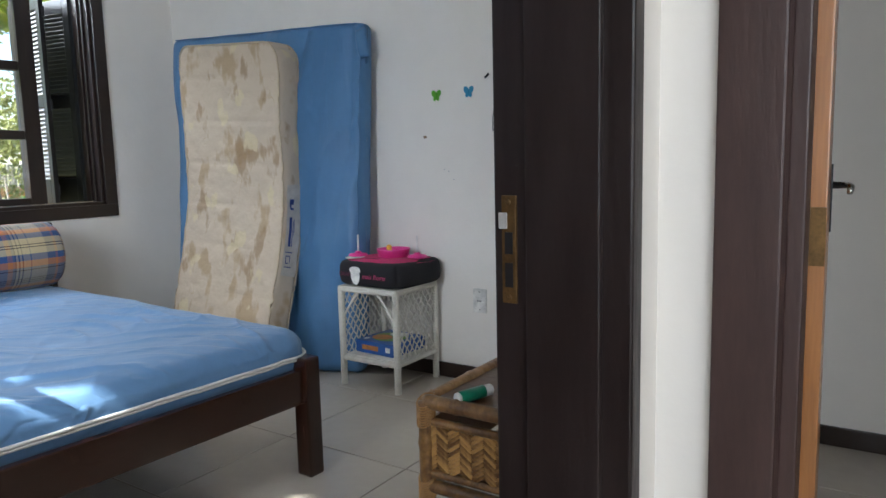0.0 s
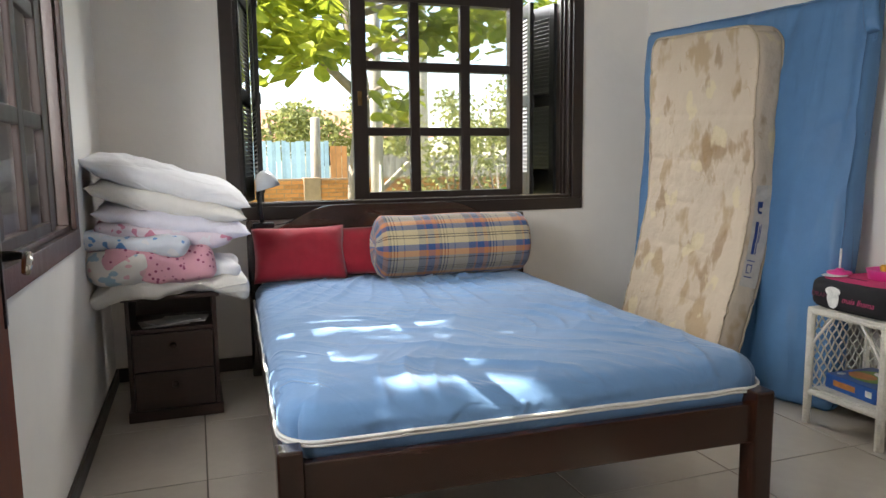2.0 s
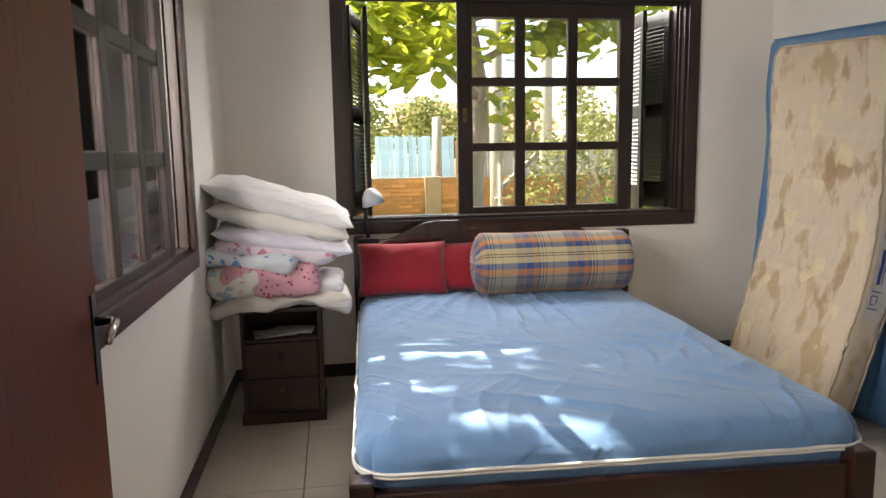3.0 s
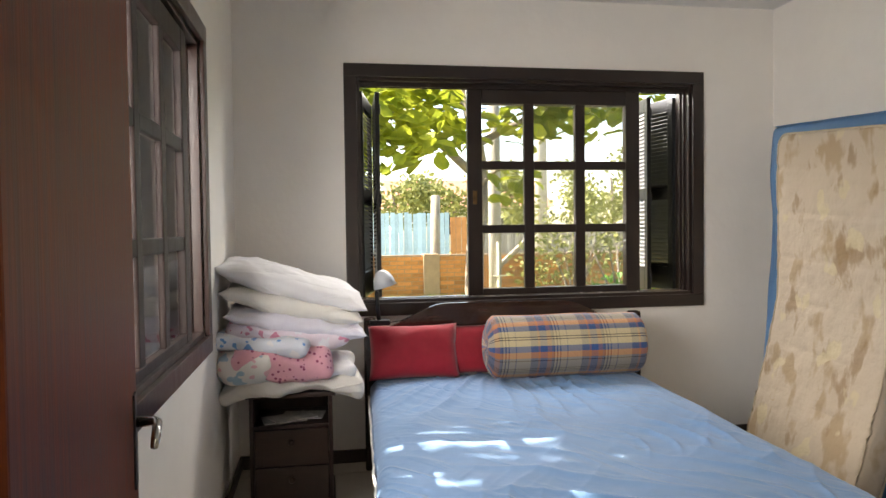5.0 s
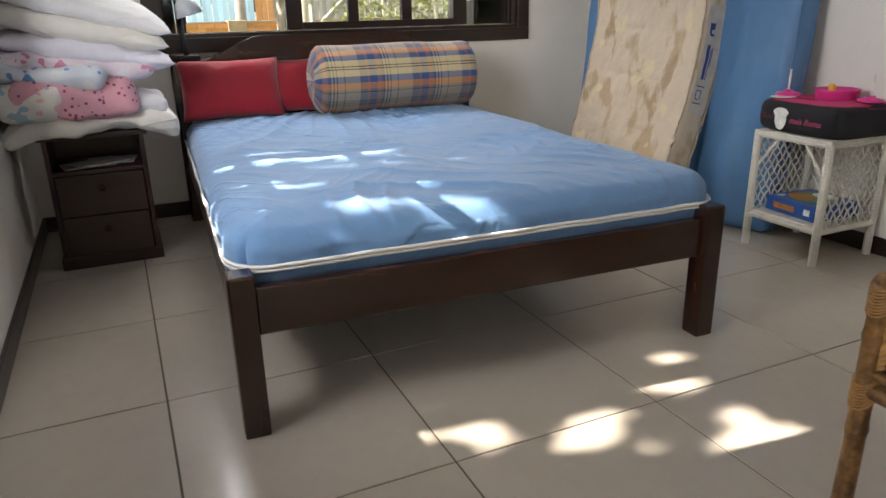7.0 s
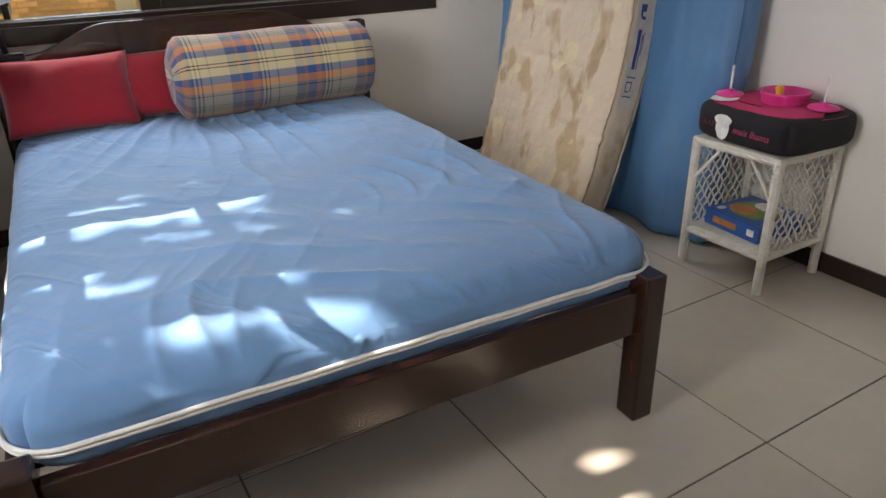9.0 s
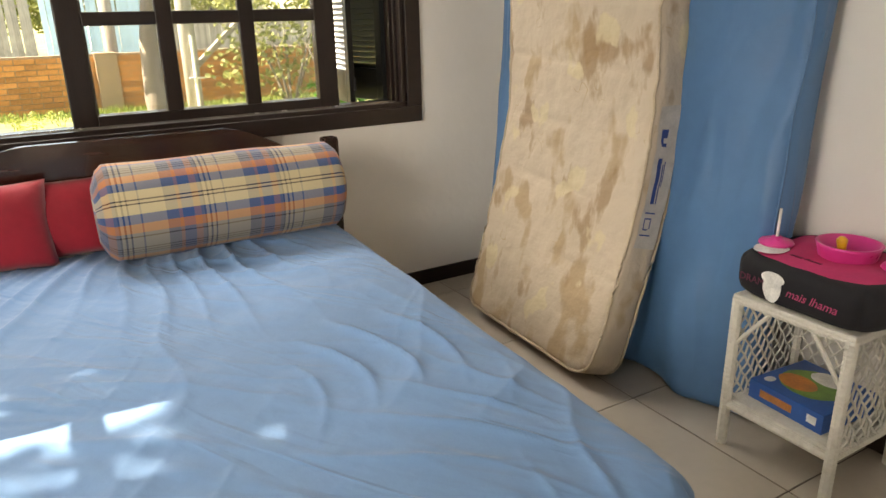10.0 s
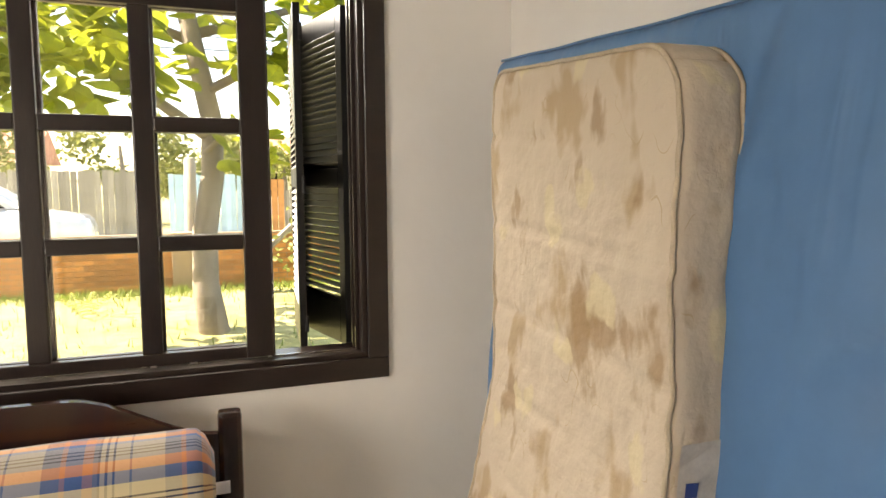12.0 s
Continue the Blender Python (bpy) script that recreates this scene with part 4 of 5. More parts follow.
# unseen tree added in the sun's path to dapple the room
tree("shade_tree", (-6.6, 1.3, -0.1), (1.2, 0.2), 5.0,
     [(0.6, (1.9, -0.8, 4.6), 0.06), (0.7, (2.2, 1.1, 4.8), 0.06), (0.8, (0.3, 2.2, 5.2), 0.05), (0.75, (0.5, -2.0, 5.0), 0.05)],
     shade_clumps(), 0.105, 1900, 11, "unseen broad-leaved tree beside the house, crown cut to shape sun patches", gaps=SHADE_GAPS)


def brick_wall():
    y, x0, x1, z0, z1 = 11.0, -14.0, 11.0, 0.18, 0.90
    w = thing("brick_wall", (0, y, 0), "low orange brick garden wall", "wall")
    part("wall_core", B(x0, x1, 0.012, 0.15, -0.2, z1 - 0.004), M_MORTAR, w)
    course = 0.066
    rest, first = [], None
    rnd = random.Random(5)
    for r in range(int((z1 - z0) / course) + 1):
        for i in range(int((x1 - x0) / 0.23)):
            x = x0 + i * 0.23 + (0.115 if r % 2 else 0)
            z = z0 + r * course - 0.03
            dy = rnd.uniform(-0.004, 0.004)
            if 0.2 < x < 5.8 and z + 0.05 < z1:
                if first is None:
                    first = part("brick", B(0, 0.218, 0.0, 0.1, 0, 0.056), M_BRICK, w)
                    first.matrix_basis = pose(x, dy, z)
                else:
                    again(first, pose(x, dy, z))
            elif z + 0.05 < z1:
                rest.append((x, dy, z))
    bm = bmesh.new()
    for x, dy, z in rest:
        vs = [bm.verts.new((x + a, dy + b, z + c)) for a in (0, 0.218) for b in (0, 0.1) for c in (0, 0.056)]
        for f in ((0, 1, 3, 2), (4, 6, 7, 5), (0, 4, 5, 1), (2, 3, 7, 6), (0, 2, 6, 4), (1, 5, 7, 3)):
            bm.faces.new([vs[k] for k in f])
    tagged(part("bricks", bm, M_BRICK, w), kind="stuff")
    for x in (1.72, -2.6, 6.4):
        part("pier", B(x - 0.13, x + 0.13, -0.05, 0.2, -0.2, z1 + 0.01, 0.01), M_MORTAR, w, "rendered brick pier")


brick_wall()
structure("neighbour_wall", B(-2.5, -2.35, -6, 10.5, -0.2, 2.25, 0.01), mat("white_render", (0.74, 0.72, 0.70), 0.9, vary=0.06, scale=2, bump=0.3, bscale=20), "pale rendered boundary wall in shade")


# ---- nightstand, bedding and lamp ----
ns = thing("nightstand", (-0.115, 3.46, 0), "dark reddish wooden nightstand with open shelf and drawers", "nightstand")
M_NS = mat("nightstand_wood", (0.024, 0.008, 0.0055), 0.4, vary=0.35, scale=5, stretch=(1, 6, 6), bump=0.06, coat=0.15)
for x in (-0.19, 0.172):
    part("side_panel", B(x, x + 0.018, -0.17, 0.17, 0.0, 0.545, 0.003), M_NS, ns)
part("top", B(-0.205, 0.205, -0.18, 0.175, 0.546, 0.566, 0.004), M_NS, ns)
part("back_panel", B(-0.171, 0.171, 0.155, 0.168, 0.05, 0.544), M_NS, ns)
part("shelf", B(-0.171, 0.171, -0.165, 0.154, 0.40, 0.416, 0.002), M_NS, ns)
part("plinth", B(-0.20, 0.20, -0.182, 0.17, 0.0, 0.05, 0.004), M_NS, ns)
for z0, z1 in ((0.053, 0.222), (0.227, 0.397)):
    dr = part("drawer", B(-0.168, 0.168, -0.178, -0.155, z0, z1, 0.004), M_NS, ns)
    part("knob", lathe(bmesh.new(), [(0.006, 0), (0.006, 0.012), (0.014, 0.016), (0.015, 0.024), (0.009, 0.03)], 14), M_NS, dr, smooth=True).matrix_basis = pose(0, -0.178, (z0 + z1) / 2 + 0.03, 90, 0, 0)
M_PAPER = mat("printed_paper", (0.42, 0.41, 0.40), 0.6, vary=0.4, scale=14)
for i, (x, y, r) in enumerate(((-0.04, -0.06, 12), (0.05, -0.03, -8), (0.0, -0.08, 30))):
    pp = thing("magazine", (-0.115 + x, 3.46 + y, 0.4165 + i * 0.006), "grey printed leaflet lying on the nightstand shelf", "magazine", "papers on the nightstand", rz=r)
    part("page_block", B(-0.10, 0.10, -0.07, 0.07, 0, 0.005, 0.001), M_PAPER, pp)


def folded(p, seed, amp=0.02):
    q = Vector((p.x * 5, p.y * 5, p.z * 9 + seed))
    p.z += amp * noise.noise(q) + 0.45 * amp * noise.noise(q * 2.7)
    p.x += amp * 0.9 * noise.noise(q + Vector((7, 0, 0)))
    p.y += amp * 0.9 * noise.noise(q + Vector((0, 7, 0)))
    return p


# white duvet folded, hanging over the nightstand
dv = thing("folded_duvet", (-0.10, 3.46, 0.568), "white duvet folded and piled on the nightstand", "bedding")
for i, (z, sy) in enumerate(((0.0, 0.44), (0.055, 0.42))):
    def f(p, z=z, i=i):
        p = folded(p, 3 + i * 4, 0.034)
        d = max(0.0, abs(p.x) - 0.2)
        p.z = p.z * (1 + 0.5 * d) + z - 0.5 * d * (0.8 if i == 0 else 0.5)
        return p
    part("layer", soft_box(0.64 - 0.04 * i, sy, 0.085, 0.042, (36, 26, 6), f), M_CREAM if i == 0 else M_WHITE, dv, smooth=True)


def printed_cotton():
    """Pink cotton with small darker dots."""
    m = mat("pink_dotted_cotton", (0.72, 0.36, 0.42), 0.9, vary=0.06, bump=0.25, bscale=16, sheen=0.3)
    nt = m.node_tree
    N, L = nt.nodes, nt.links
    v = N.new("ShaderNodeTexVoronoi")
    v.inputs["Scale"].default_value = 42
    tc = N.new("ShaderNodeTexCoord")
    L.new(tc.outputs["Object"], v.inputs[0])
    r = N.new("ShaderNodeMapRange")
    r.inputs["From Min"].default_value, r.inputs["From Max"].default_value, r.inputs["To Min"].default_value, r.inputs["To Max"].default_value = 0.24, 0.30, 1, 0
    L.new(v.outputs["Distance"], r.inputs[0])
    x = N.new("ShaderNodeMix")
    x.data_type = "RGBA"
    b = N["Principled BSDF"]
    old = b.inputs["Base Color"].links[0].from_socket
    L.new(r.outputs[0], x.inputs[0])
    L.new(old, x.inputs[6])
    x.inputs[7].default_value = (0.30, 0.05, 0.12, 1)
    L.new(x.outputs[2], b.inputs["Base Color"])
    return m


def mixed_cotton(name, c1, c2, c3, scale):
    m = mat(name, c1, 0.9, vary=0.05, bump=0.25, bscale=16, sheen=0.3)
    nt = m.node_tree
    N, L = nt.nodes, nt.links
    tc = N.new("ShaderNodeTexCoord")
    n = N.new("ShaderNodeTexNoise")
    n.inputs["Scale"].default_value, n.inputs["Detail"].default_value = scale, 2
    L.new(tc.outputs["Object"], n.inputs[0])
    r = N.new("ShaderNodeValToRGB")
    r.color_ramp.interpolation = "CONSTANT"
    r.color_ramp.elements[0].color = (*c2, 1)
    r.color_ramp.elements[1].position, r.color_ramp.elements[1].color = 0.42, (*c1, 1)
    e = r.color_ramp.elements.new(0.60)
    e.color = (*c3, 1)
    L.new(n.outputs[0], r.inputs[0])
    L.new(r.outputs[0], N["Principled BSDF"].inputs["Base Color"])
    return m


M_PINK = printed_cotton()
M_BLUEPRINT = mixed_cotton("blue_printed_cotton", (0.70, 0.74, 0.80), (0.16, 0.36, 0.66), (0.78, 0.77, 0.78), 14)
M_PINKPRINT = mixed_cotton("pink_printed_cotton", (0.76, 0.66, 0.72), (0.62, 0.24, 0.34), (0.76, 0.74, 0.78), 13)
M_PASTEL = mixed_cotton("pastel_printed_cotton", (0.74, 0.70, 0.64), (0.34, 0.48, 0.56), (0.74, 0.44, 0.46), 11)


def crumpled(bm, seed):
    """Slack cloth: drawn-in creases along the length and puckers at the ends."""
    for v in bm.verts:
        x, y = v.co.x, v.co.y
        n = noise.noise(Vector((x * 3, y * 3, seed)))
        m = max(0.0, 0.35 + noise.noise(Vector((x * 4, y * 4, seed + 5))))
        v.co.z += (0.011 * ridge((y + 0.3 * x) * 26 + 3 * n) * m + 0.007 * ridge((x - 0.4 * y) * 30 + 4 * n) * m) * (1 if v.co.z > 0 else 0.6)
        v.co.y += 0.012 * noise.noise(Vector((x * 7, v.co.z * 6, seed + 2)))
    return bm


def stack_piece(name, label, loc, size, material, seed, tilt=(0, 0), rz=0, pil=True, extra=None):
    t = thing(name, loc, label, "bedding" if "pillow" not in name else "pillow", rz=rz)
    sx, sy, h = size
    if pil:
        ob = part("pillowcase", crumpled(pillow(sx, sy, h, seed, 44, extra), seed), material, t, smooth=True)
    else:
        ob = part("cloth", soft_box(sx, sy, h, h * 0.48, (56, 38, 8), lambda p: folded(p, seed, 0.034)), material, t, smooth=True)
    ob.matrix_basis = pose(0, 0, h / 2 if pil else 0, tilt[0], tilt[1], 0)
    return t


stack_piece("folded_quilt", "folded pink dotted and pastel printed quilt on the duvet", (-0.17, 3.37, 0.645), (0.48, 0.38, 0.15), M_PINK, 12, (2, 3), 4, False)
stack_piece("folded_sheet", "pastel printed sheet folded beside the quilt", (-0.33, 3.31, 0.645), (0.26, 0.27, 0.14), M_PASTEL, 15, (4, 2), 10, False)
stack_piece("folded_sheet", "crumpled blue and white printed sheet", (-0.23, 3.36, 0.765), (0.44, 0.34, 0.09), M_BLUEPRINT, 18, (3, 4), -6, False)
stack_piece("folded_sheet", "pink and lilac printed sheet in the pile", (-0.14, 3.43, 0.80), (0.56, 0.38, 0.085), M_PINKPRINT, 21, (2, 6), 3, False)
stack_piece("pillow", "lilac white pillow in the pile", (-0.09, 3.45, 0.822), (0.66, 0.44, 0.13), M_LILAC, 5, (2, 10), 3)
stack_piece("pillow", "cream white pillow in the pile", (-0.10, 3.45, 0.905), (0.67, 0.44, 0.14), M_CREAM, 6, (2, 13), 1)
stack_piece("pillow", "white pillow on top of the pile", (-0.10, 3.44, 0.990), (0.72, 0.44, 0.145), M_WHITE, 7, (3, 17), 2)

lamp = thing("clip_lamp", (0.335, 3.775, 0.80), "small black desk lamp with a grey shade clipped to the bedhead", "lamp")
part("clip", B(-0.05, 0.06, -0.025, 0.025, 0.001, 0.03, 0.008), M_BLACKMETAL, lamp)
part("stem", tube(bmesh.new(), [(0, 0, 0.03), (-0.008, 0, 0.10), (-0.01, 0, 0.18), (0.005, 0, 0.235), (0.02, 0.0, 0.255)], 0.012, 8), M_BLACKMETAL, lamp, smooth=True)
shd = part("shade", lathe(bmesh.new(), [(0.014, 0.0), (0.032, 0.012), (0.052, 0.043), (0.064, 0.092), (0.060, 0.092), (0.045, 0.045), (0.022, 0.018)], 24), mat("grey_enamel", (0.55, 0.57, 0.60), 0.35, vary=0.05), lamp, "pale grey enamel shade", True)
shd.matrix_basis = pose(0.012, -0.01, 0.30, 0, 165, 0)
part("cable", tube(bmesh.new(), [(0.05, 0.01, 0.012), (0.12, 0.015, 0.02), (0.22, 0.02, 0.06), (0.34, 0.02, 0.095), (0.46, 0.02, 0.10)], 0.0025, 5), M_BLACKMETAL, lamp)


# ---- white wicker side table ----
wt = thing("wicker_side_table", (2.455, 1.900, 0), "white painted wicker side table with lattice sides", "table")
WX, WY, WZ = 0.325, 0.342, 0.508


def wrapped(bm, a, b, r, turns):
    """A cane-wrapped bar: a bar with many fine ridges."""
    a, b = Vector(a), Vector(b)
    n = turns * 2
    return tube(bm, [a.lerp(b, i / n) for i in range(n + 1)], [r * (1.0 if i % 2 else 0.93) for i in range(n + 1)], 8)


for x in (0, WX):
    for y in (0, WY):
        part("leg", wrapped(bmesh.new(), (x, y, 0), (x, y, WZ - 0.012), 0.0175, 34), M_WICKER, wt)
for a, b in (((0, 0), (WX, 0)), ((0, WY), (WX, WY)), ((0, 0), (0, WY)), ((WX, 0), (WX, WY))):
    for z in (0.14, WZ - 0.018):
        part("rail", wrapped(bmesh.new(), (*a, z), (*b, z), 0.014, 26), M_WICKER, wt)
part("top", B(-0.012, WX + 0.012, -0.012, WY + 0.012, WZ - 0.014, WZ, 0.005), M_WICKER, wt)
part("shelf", B(0.01, WX - 0.01, 0.01, WY - 0.01, 0.145, 0.157, 0.003), M_WICKER, wt)


def lattice(axis, at, L):
    """Two crossing sets of slanted canes, woven one over the other."""
    bm = bmesh.new()
    z0, z1 = 0.15, WZ - 0.03
    n, slant = 8, 0.24
    for s in (1, -1):
        for i in range(-7, n + 8):
            u0 = i * L / n
            lo, hi = (u0, z0), (u0 + s * slant, z1)
            pts = []
            for k in range(13):
                f = k / 12
                u, z = lo[0] + (hi[0] - lo[0]) * f, lo[1] + (hi[1] - lo[1]) * f
                if 0.004 < u < L - 0.004:
                    off = s * 0.003 * (1 if (k + i) % 2 else -1)
                    pts.append((u, at + off, z) if axis == "x" else (at + off, u, z))
            if len(pts) > 1:
                tube(bm, pts, 0.0036, 5)
    return bm


for at in (0.0, WY):
    part("lattice_panel", lattice("x", at, WX), M_WICKER, wt)
part("lattice_panel", lattice("y", WX, WY), M_WICKER, wt)
for s, y in ((1, 0.0), (-1, WY)):
    part("brace", tube(bmesh.new(), [(0, y + s * 0.012, 0.355), (0, y + s * 0.105, WZ - 0.03)], 0.0065, 8), M_WICKER, wt)

bx = thing("board_game_box", (2.505, 1.965, 0.158), "blue board game box on the shelf of the wicker table", "box", rz=-4)
M_BOX = mat("blue_card", (0.02, 0.10, 0.36), 0.35, vary=0.15, scale=9, coat=0.2)
part("box_body", B(0, 0.25, 0, 0.25, 0, 0.062, 0.002), M_BOX, bx)
M_GREENP, M_ORANGEP, M_WHITEP, M_NAVY = (mat(n, c, 0.4, vary=0.25, scale=25) for n, c in (("green_print", (0.16, 0.30, 0.06)), ("orange_print", (0.55, 0.20, 0.05)), ("white_print", (0.75, 0.74, 0.70)), ("navy_print", (0.01, 0.02, 0.06))))


def flat_patch(name, parent, material, cx, cy, z, rx, ry, rz=0, label="", t=0.0008, seed=1, seg=22):
    """A flat printed shape with an uneven rounded outline."""
    bm = bmesh.new()
    rings = []
    for h in (0, t):
        rings.append([bm.verts.new((cx + rx * math.cos(a) * k, cy + ry * math.sin(a) * k, z + h)) for a, k in ((2 * math.pi * i / seg, 1 + 0.07 * noise.noise(Vector((seed * 5 + math.cos(2 * math.pi * i / seg) * 2, math.sin(2 * math.pi * i / seg) * 2, 0)))) for i in range(seg))])
    for i in range(seg):
        bm.faces.new((rings[0][i], rings[0][(i + 1) % seg], rings[1][(i + 1) % seg], rings[1][i]))
    bm.faces.new(rings[0])
    bm.faces.new(rings[1])
    ob = part(name, bm, material, parent, label)
    return ob


flat_patch("print", bx, M_GREENP, 0.13, 0.13, 0.0622, 0.09, 0.095, seed=2)
flat_patch("print", bx, M_ORANGEP, 0.10, 0.16, 0.0632, 0.045, 0.06, seed=3)
flat_patch("print", bx, M_WHITEP, 0.19, 0.12, 0.0632, 0.04, 0.055, seed=4)
flat_patch("print", bx, M_WHITEP, 0.045, 0.215, 0.0632, 0.02, 0.014, seed=5)
part("print", B(-0.0008, 0.0, 0.10, 0.21, 0.018, 0.042), M_ORANGEP, bx)
part("print", B(-0.0008, 0.0, 0.02, 0.05, 0.02, 0.045), M_WHITEP, bx)

# tray cushion on the wicker table
cu = thing("tray_cushion", (2.640, 2.072, WZ + 0.001), "black and pink tray cushion with printed lettering", "cushion", rz=-3)
M_BLACKC = mat("black_cotton", (0.012, 0.011, 0.014), 0.85, vary=0.2, bump=0.2, bscale=18)
M_HOTPINK = mat("hot_pink_cotton", (0.55, 0.035, 0.14), 0.8, vary=0.12, scale=9, bump=0.2, bscale=18)
M_PINKPL = mat("pink_plastic", (0.72, 0.05, 0.27), 0.3, vary=0.05)


def cush(p):
    p.x += 0.008 * noise.noise(Vector((p.y * 6, p.z * 6, 1)))
    p.y += 0.008 * noise.noise(Vector((p.x * 6, p.z * 6, 4)))
    b = 1 + 0.015 * math.sin(math.pi * min(1, max(0, p.z / 0.12)))
    u, v = abs(p.x) / 0.195, abs(p.y) / 0.22
    if max(u, v) > 0.01:
        b *= max(u, v) / (u ** 5 + v ** 5) ** 0.2
    p.x, p.y = p.x * b, p.y * b
    return p


part("side_cover", soft_box(0.382, 0.432, 0.122, 0.03, (30, 34, 8), cush), M_BLACKC, cu, smooth=True)


def cushion_top():
    bm = bmesh.new()
    n, seg = 12, 44
    rings = []
    for i in range(n + 1):
        f = i / n
        ring = []
        for k in range(seg):
            a = 2 * math.pi * k / seg
            c, s = math.cos(a), math.sin(a)
            e = 1 / (abs(c) ** 4.5 + abs(s) ** 4.5) ** (1 / 4.5)
            x, y = c * e * 0.183 * f, s * e * 0.208 * f
            ring.append(bm.verts.new((x, y, 0.1235 + 0.008 * (1 - f ** 3) + 0.006 * noise.noise(Vector((x * 12, y * 12, 0))) - 0.012 * f ** 8)))
        rings.append(ring)
    for p, q in zip(rings[1:], rings[2:]):
        for k in range(seg):
            bm.faces.new((p[k], p[(k + 1) % seg], q[(k + 1) % seg], q[k]))
    bm.faces.new(rings[1])
    for v in rings[0]:
        bm.verts.remove(v)
    return bm


part("top_cover", cushion_top(), M_HOTPINK, cu, "hot pink cotton top", True)
flat_patch("print", cu, M_WHITEP, -0.105, 0.14, 0.131, 0.055, 0.045, seed=7, t=0.0015)
bowl = part("cup_ring", lathe(bmesh.new(), [(0.062, 0.118), (0.075, 0.128), (0.083, 0.162), (0.087, 0.170), (0.079, 0.170), (0.070, 0.132), (0.050, 0.124)], 32, (0.02, -0.01, 0)), M_PINKPL, cu, "round pink plastic bowl", True)
part("clip", tube(bmesh.new(), [(0.0, -0.005, 0.135), (-0.005, -0.005, 0.16), (-0.008, -0.005, 0.182), (-0.008, -0.005, 0.19)], [0.010, 0.012, 0.015, 0.008], 10), mat("yellow_plastic", (0.72, 0.36, 0.02), 0.35, vary=0.05), bowl, "yellow plastic clip", True)
for x, y in ((-0.06, 0.16), (0.03, -0.155)):
    st = part("lid", lathe(bmesh.new(), [(0.046, 0.132), (0.050, 0.136), (0.046, 0.143), (0.018, 0.148), (0.014, 0.156)], 24, (x, y, 0)), M_PINKPL, cu, "pink plastic lid", True)
    part("straw", tube(bmesh.new(), [(x, y, 0.15), (x + 0.002, y, 0.24)], 0.0045, 8), M_WHITEP, st, "white drinking straw")


def text_mesh(body, size, depth=0.0008, shear=0.0):
    c = bpy.data.curves.new("lettering", "FONT")
    c.body, c.size, c.extrude, c.shear, c.resolution_u = body, size, depth, shear, 2
    o = bpy.data.objects.new("lettering", c)
    scene.collection.objects.link(o)
    me = bpy.data.meshes.new_from_object(o.evaluated_get(bpy.context.evaluated_depsgraph_get()))
    bpy.data.objects.remove(o)
    return me


def lettering(body, size, material, parent, m, shear=0.0, label=""):
    me = text_mesh(body, size, shear=shear)
    me.materials.clear()
    me.materials.append(material)
    ob = new("lettering", me)
    ob.parent, ob.matrix_basis = parent, m
    return tagged(ob, label)


M_PINKINK = mat("pink_ink", (0.50, 0.06, 0.16), 0.7, vary=0.1)
face = Matrix(((0, 0, -1, 0), (-1, 0, 0, 0), (0, 1, 0, 0), (0, 0, 0, 1)))
lettering("DRAMA", 0.030, mat("dim_pink_ink", (0.12, 0.02, 0.05), 0.7), cu, Matrix.Translation((-0.1965, 0.165, 0.05)) @ face, label="dim pink printed word")
lettering("mais lhama", 0.034, M_PINKINK, cu, Matrix.Translation((-0.1965, 0.012, 0.045)) @ face, 0.3, "pink printed words")
lettering("mais lhama", 0.022, mat("dark_pink_ink", (0.14, 0.01, 0.04), 0.7), cu, Matrix.Translation((-0.115, 0.075, 0.1325)) @ pose(0, 0, 0, 0, 0, -90), 0.3)
pt = flat_patch("print", cu, M_WHITEP, 0, 0, 0, 0.029, 0.044, seed=9, t=0.0012)
pt2 = flat_patch("print", cu, M_WHITEP, 0, 0.026, 0.0014, 0.037, 0.019, seed=12, t=0.0012)
pt2.matrix_basis = Matrix.Translation((-0.1965, 0.055, 0.056)) @ face
pt.matrix_basis = Matrix.Translation((-0.1965, 0.055, 0.056)) @ face

# ---- rattan table ----
rt = thing("rattan_table", (1.138, 0.452, 0), "brown bamboo and rattan table with woven panels", "table")
RX, RY, RZ = 0.78, 0.34, 0.565


def bamboo(bm, a, b, r, nodes=3):
    a, b = Vector(a), Vector(b)
    n = 40
    pts, rad = [], []
    for i in range(n + 1):
        u = i / n
        pts.append(a.lerp(b, u))
        k = min(abs(u - (j + 0.5) / nodes) for j in range(nodes))
        rad.append(r * (1 + (0.13 if k < 0.013 else 0)))
    return tube(bm, pts, rad, 12)


for x in (0, RX):
    for y in (0, RY):
        lg = part("leg", bamboo(bmesh.new(), (x, y, 0), (x, y, RZ), 0.0185, 3), M_RATTAN, rt, smooth=True)
        for zc in (RZ - 0.02, RZ - 0.20):
            turns, k = 9, 12
            hx = [(x + 0.0208 * math.cos(t), y + 0.0208 * math.sin(t), zc - 0.026 + 0.052 * j / (turns * k) + 0.014 * math.cos(t * (1 if j < turns * k / 2 else -1))) for j, t in ((j, 2 * math.pi * j / k) for j in range(turns * k + 1))]
            part("binding", tube(bmesh.new(), hx, 0.0021, 5), M_RATTAN, lg, "cane binding", True)
for z, r in ((RZ, 0.017), (RZ - 0.20, 0.016)):
    for a, b in (((0, 0), (RX, 0)), ((0, RY), (RX, RY)), ((0, 0), (0, RY)), ((RX, 0), (RX, RY))):
        part("rail", bamboo(bmesh.new(), (*a, z), (*b, z), r, 2), M_RATTAN, rt, smooth=True)
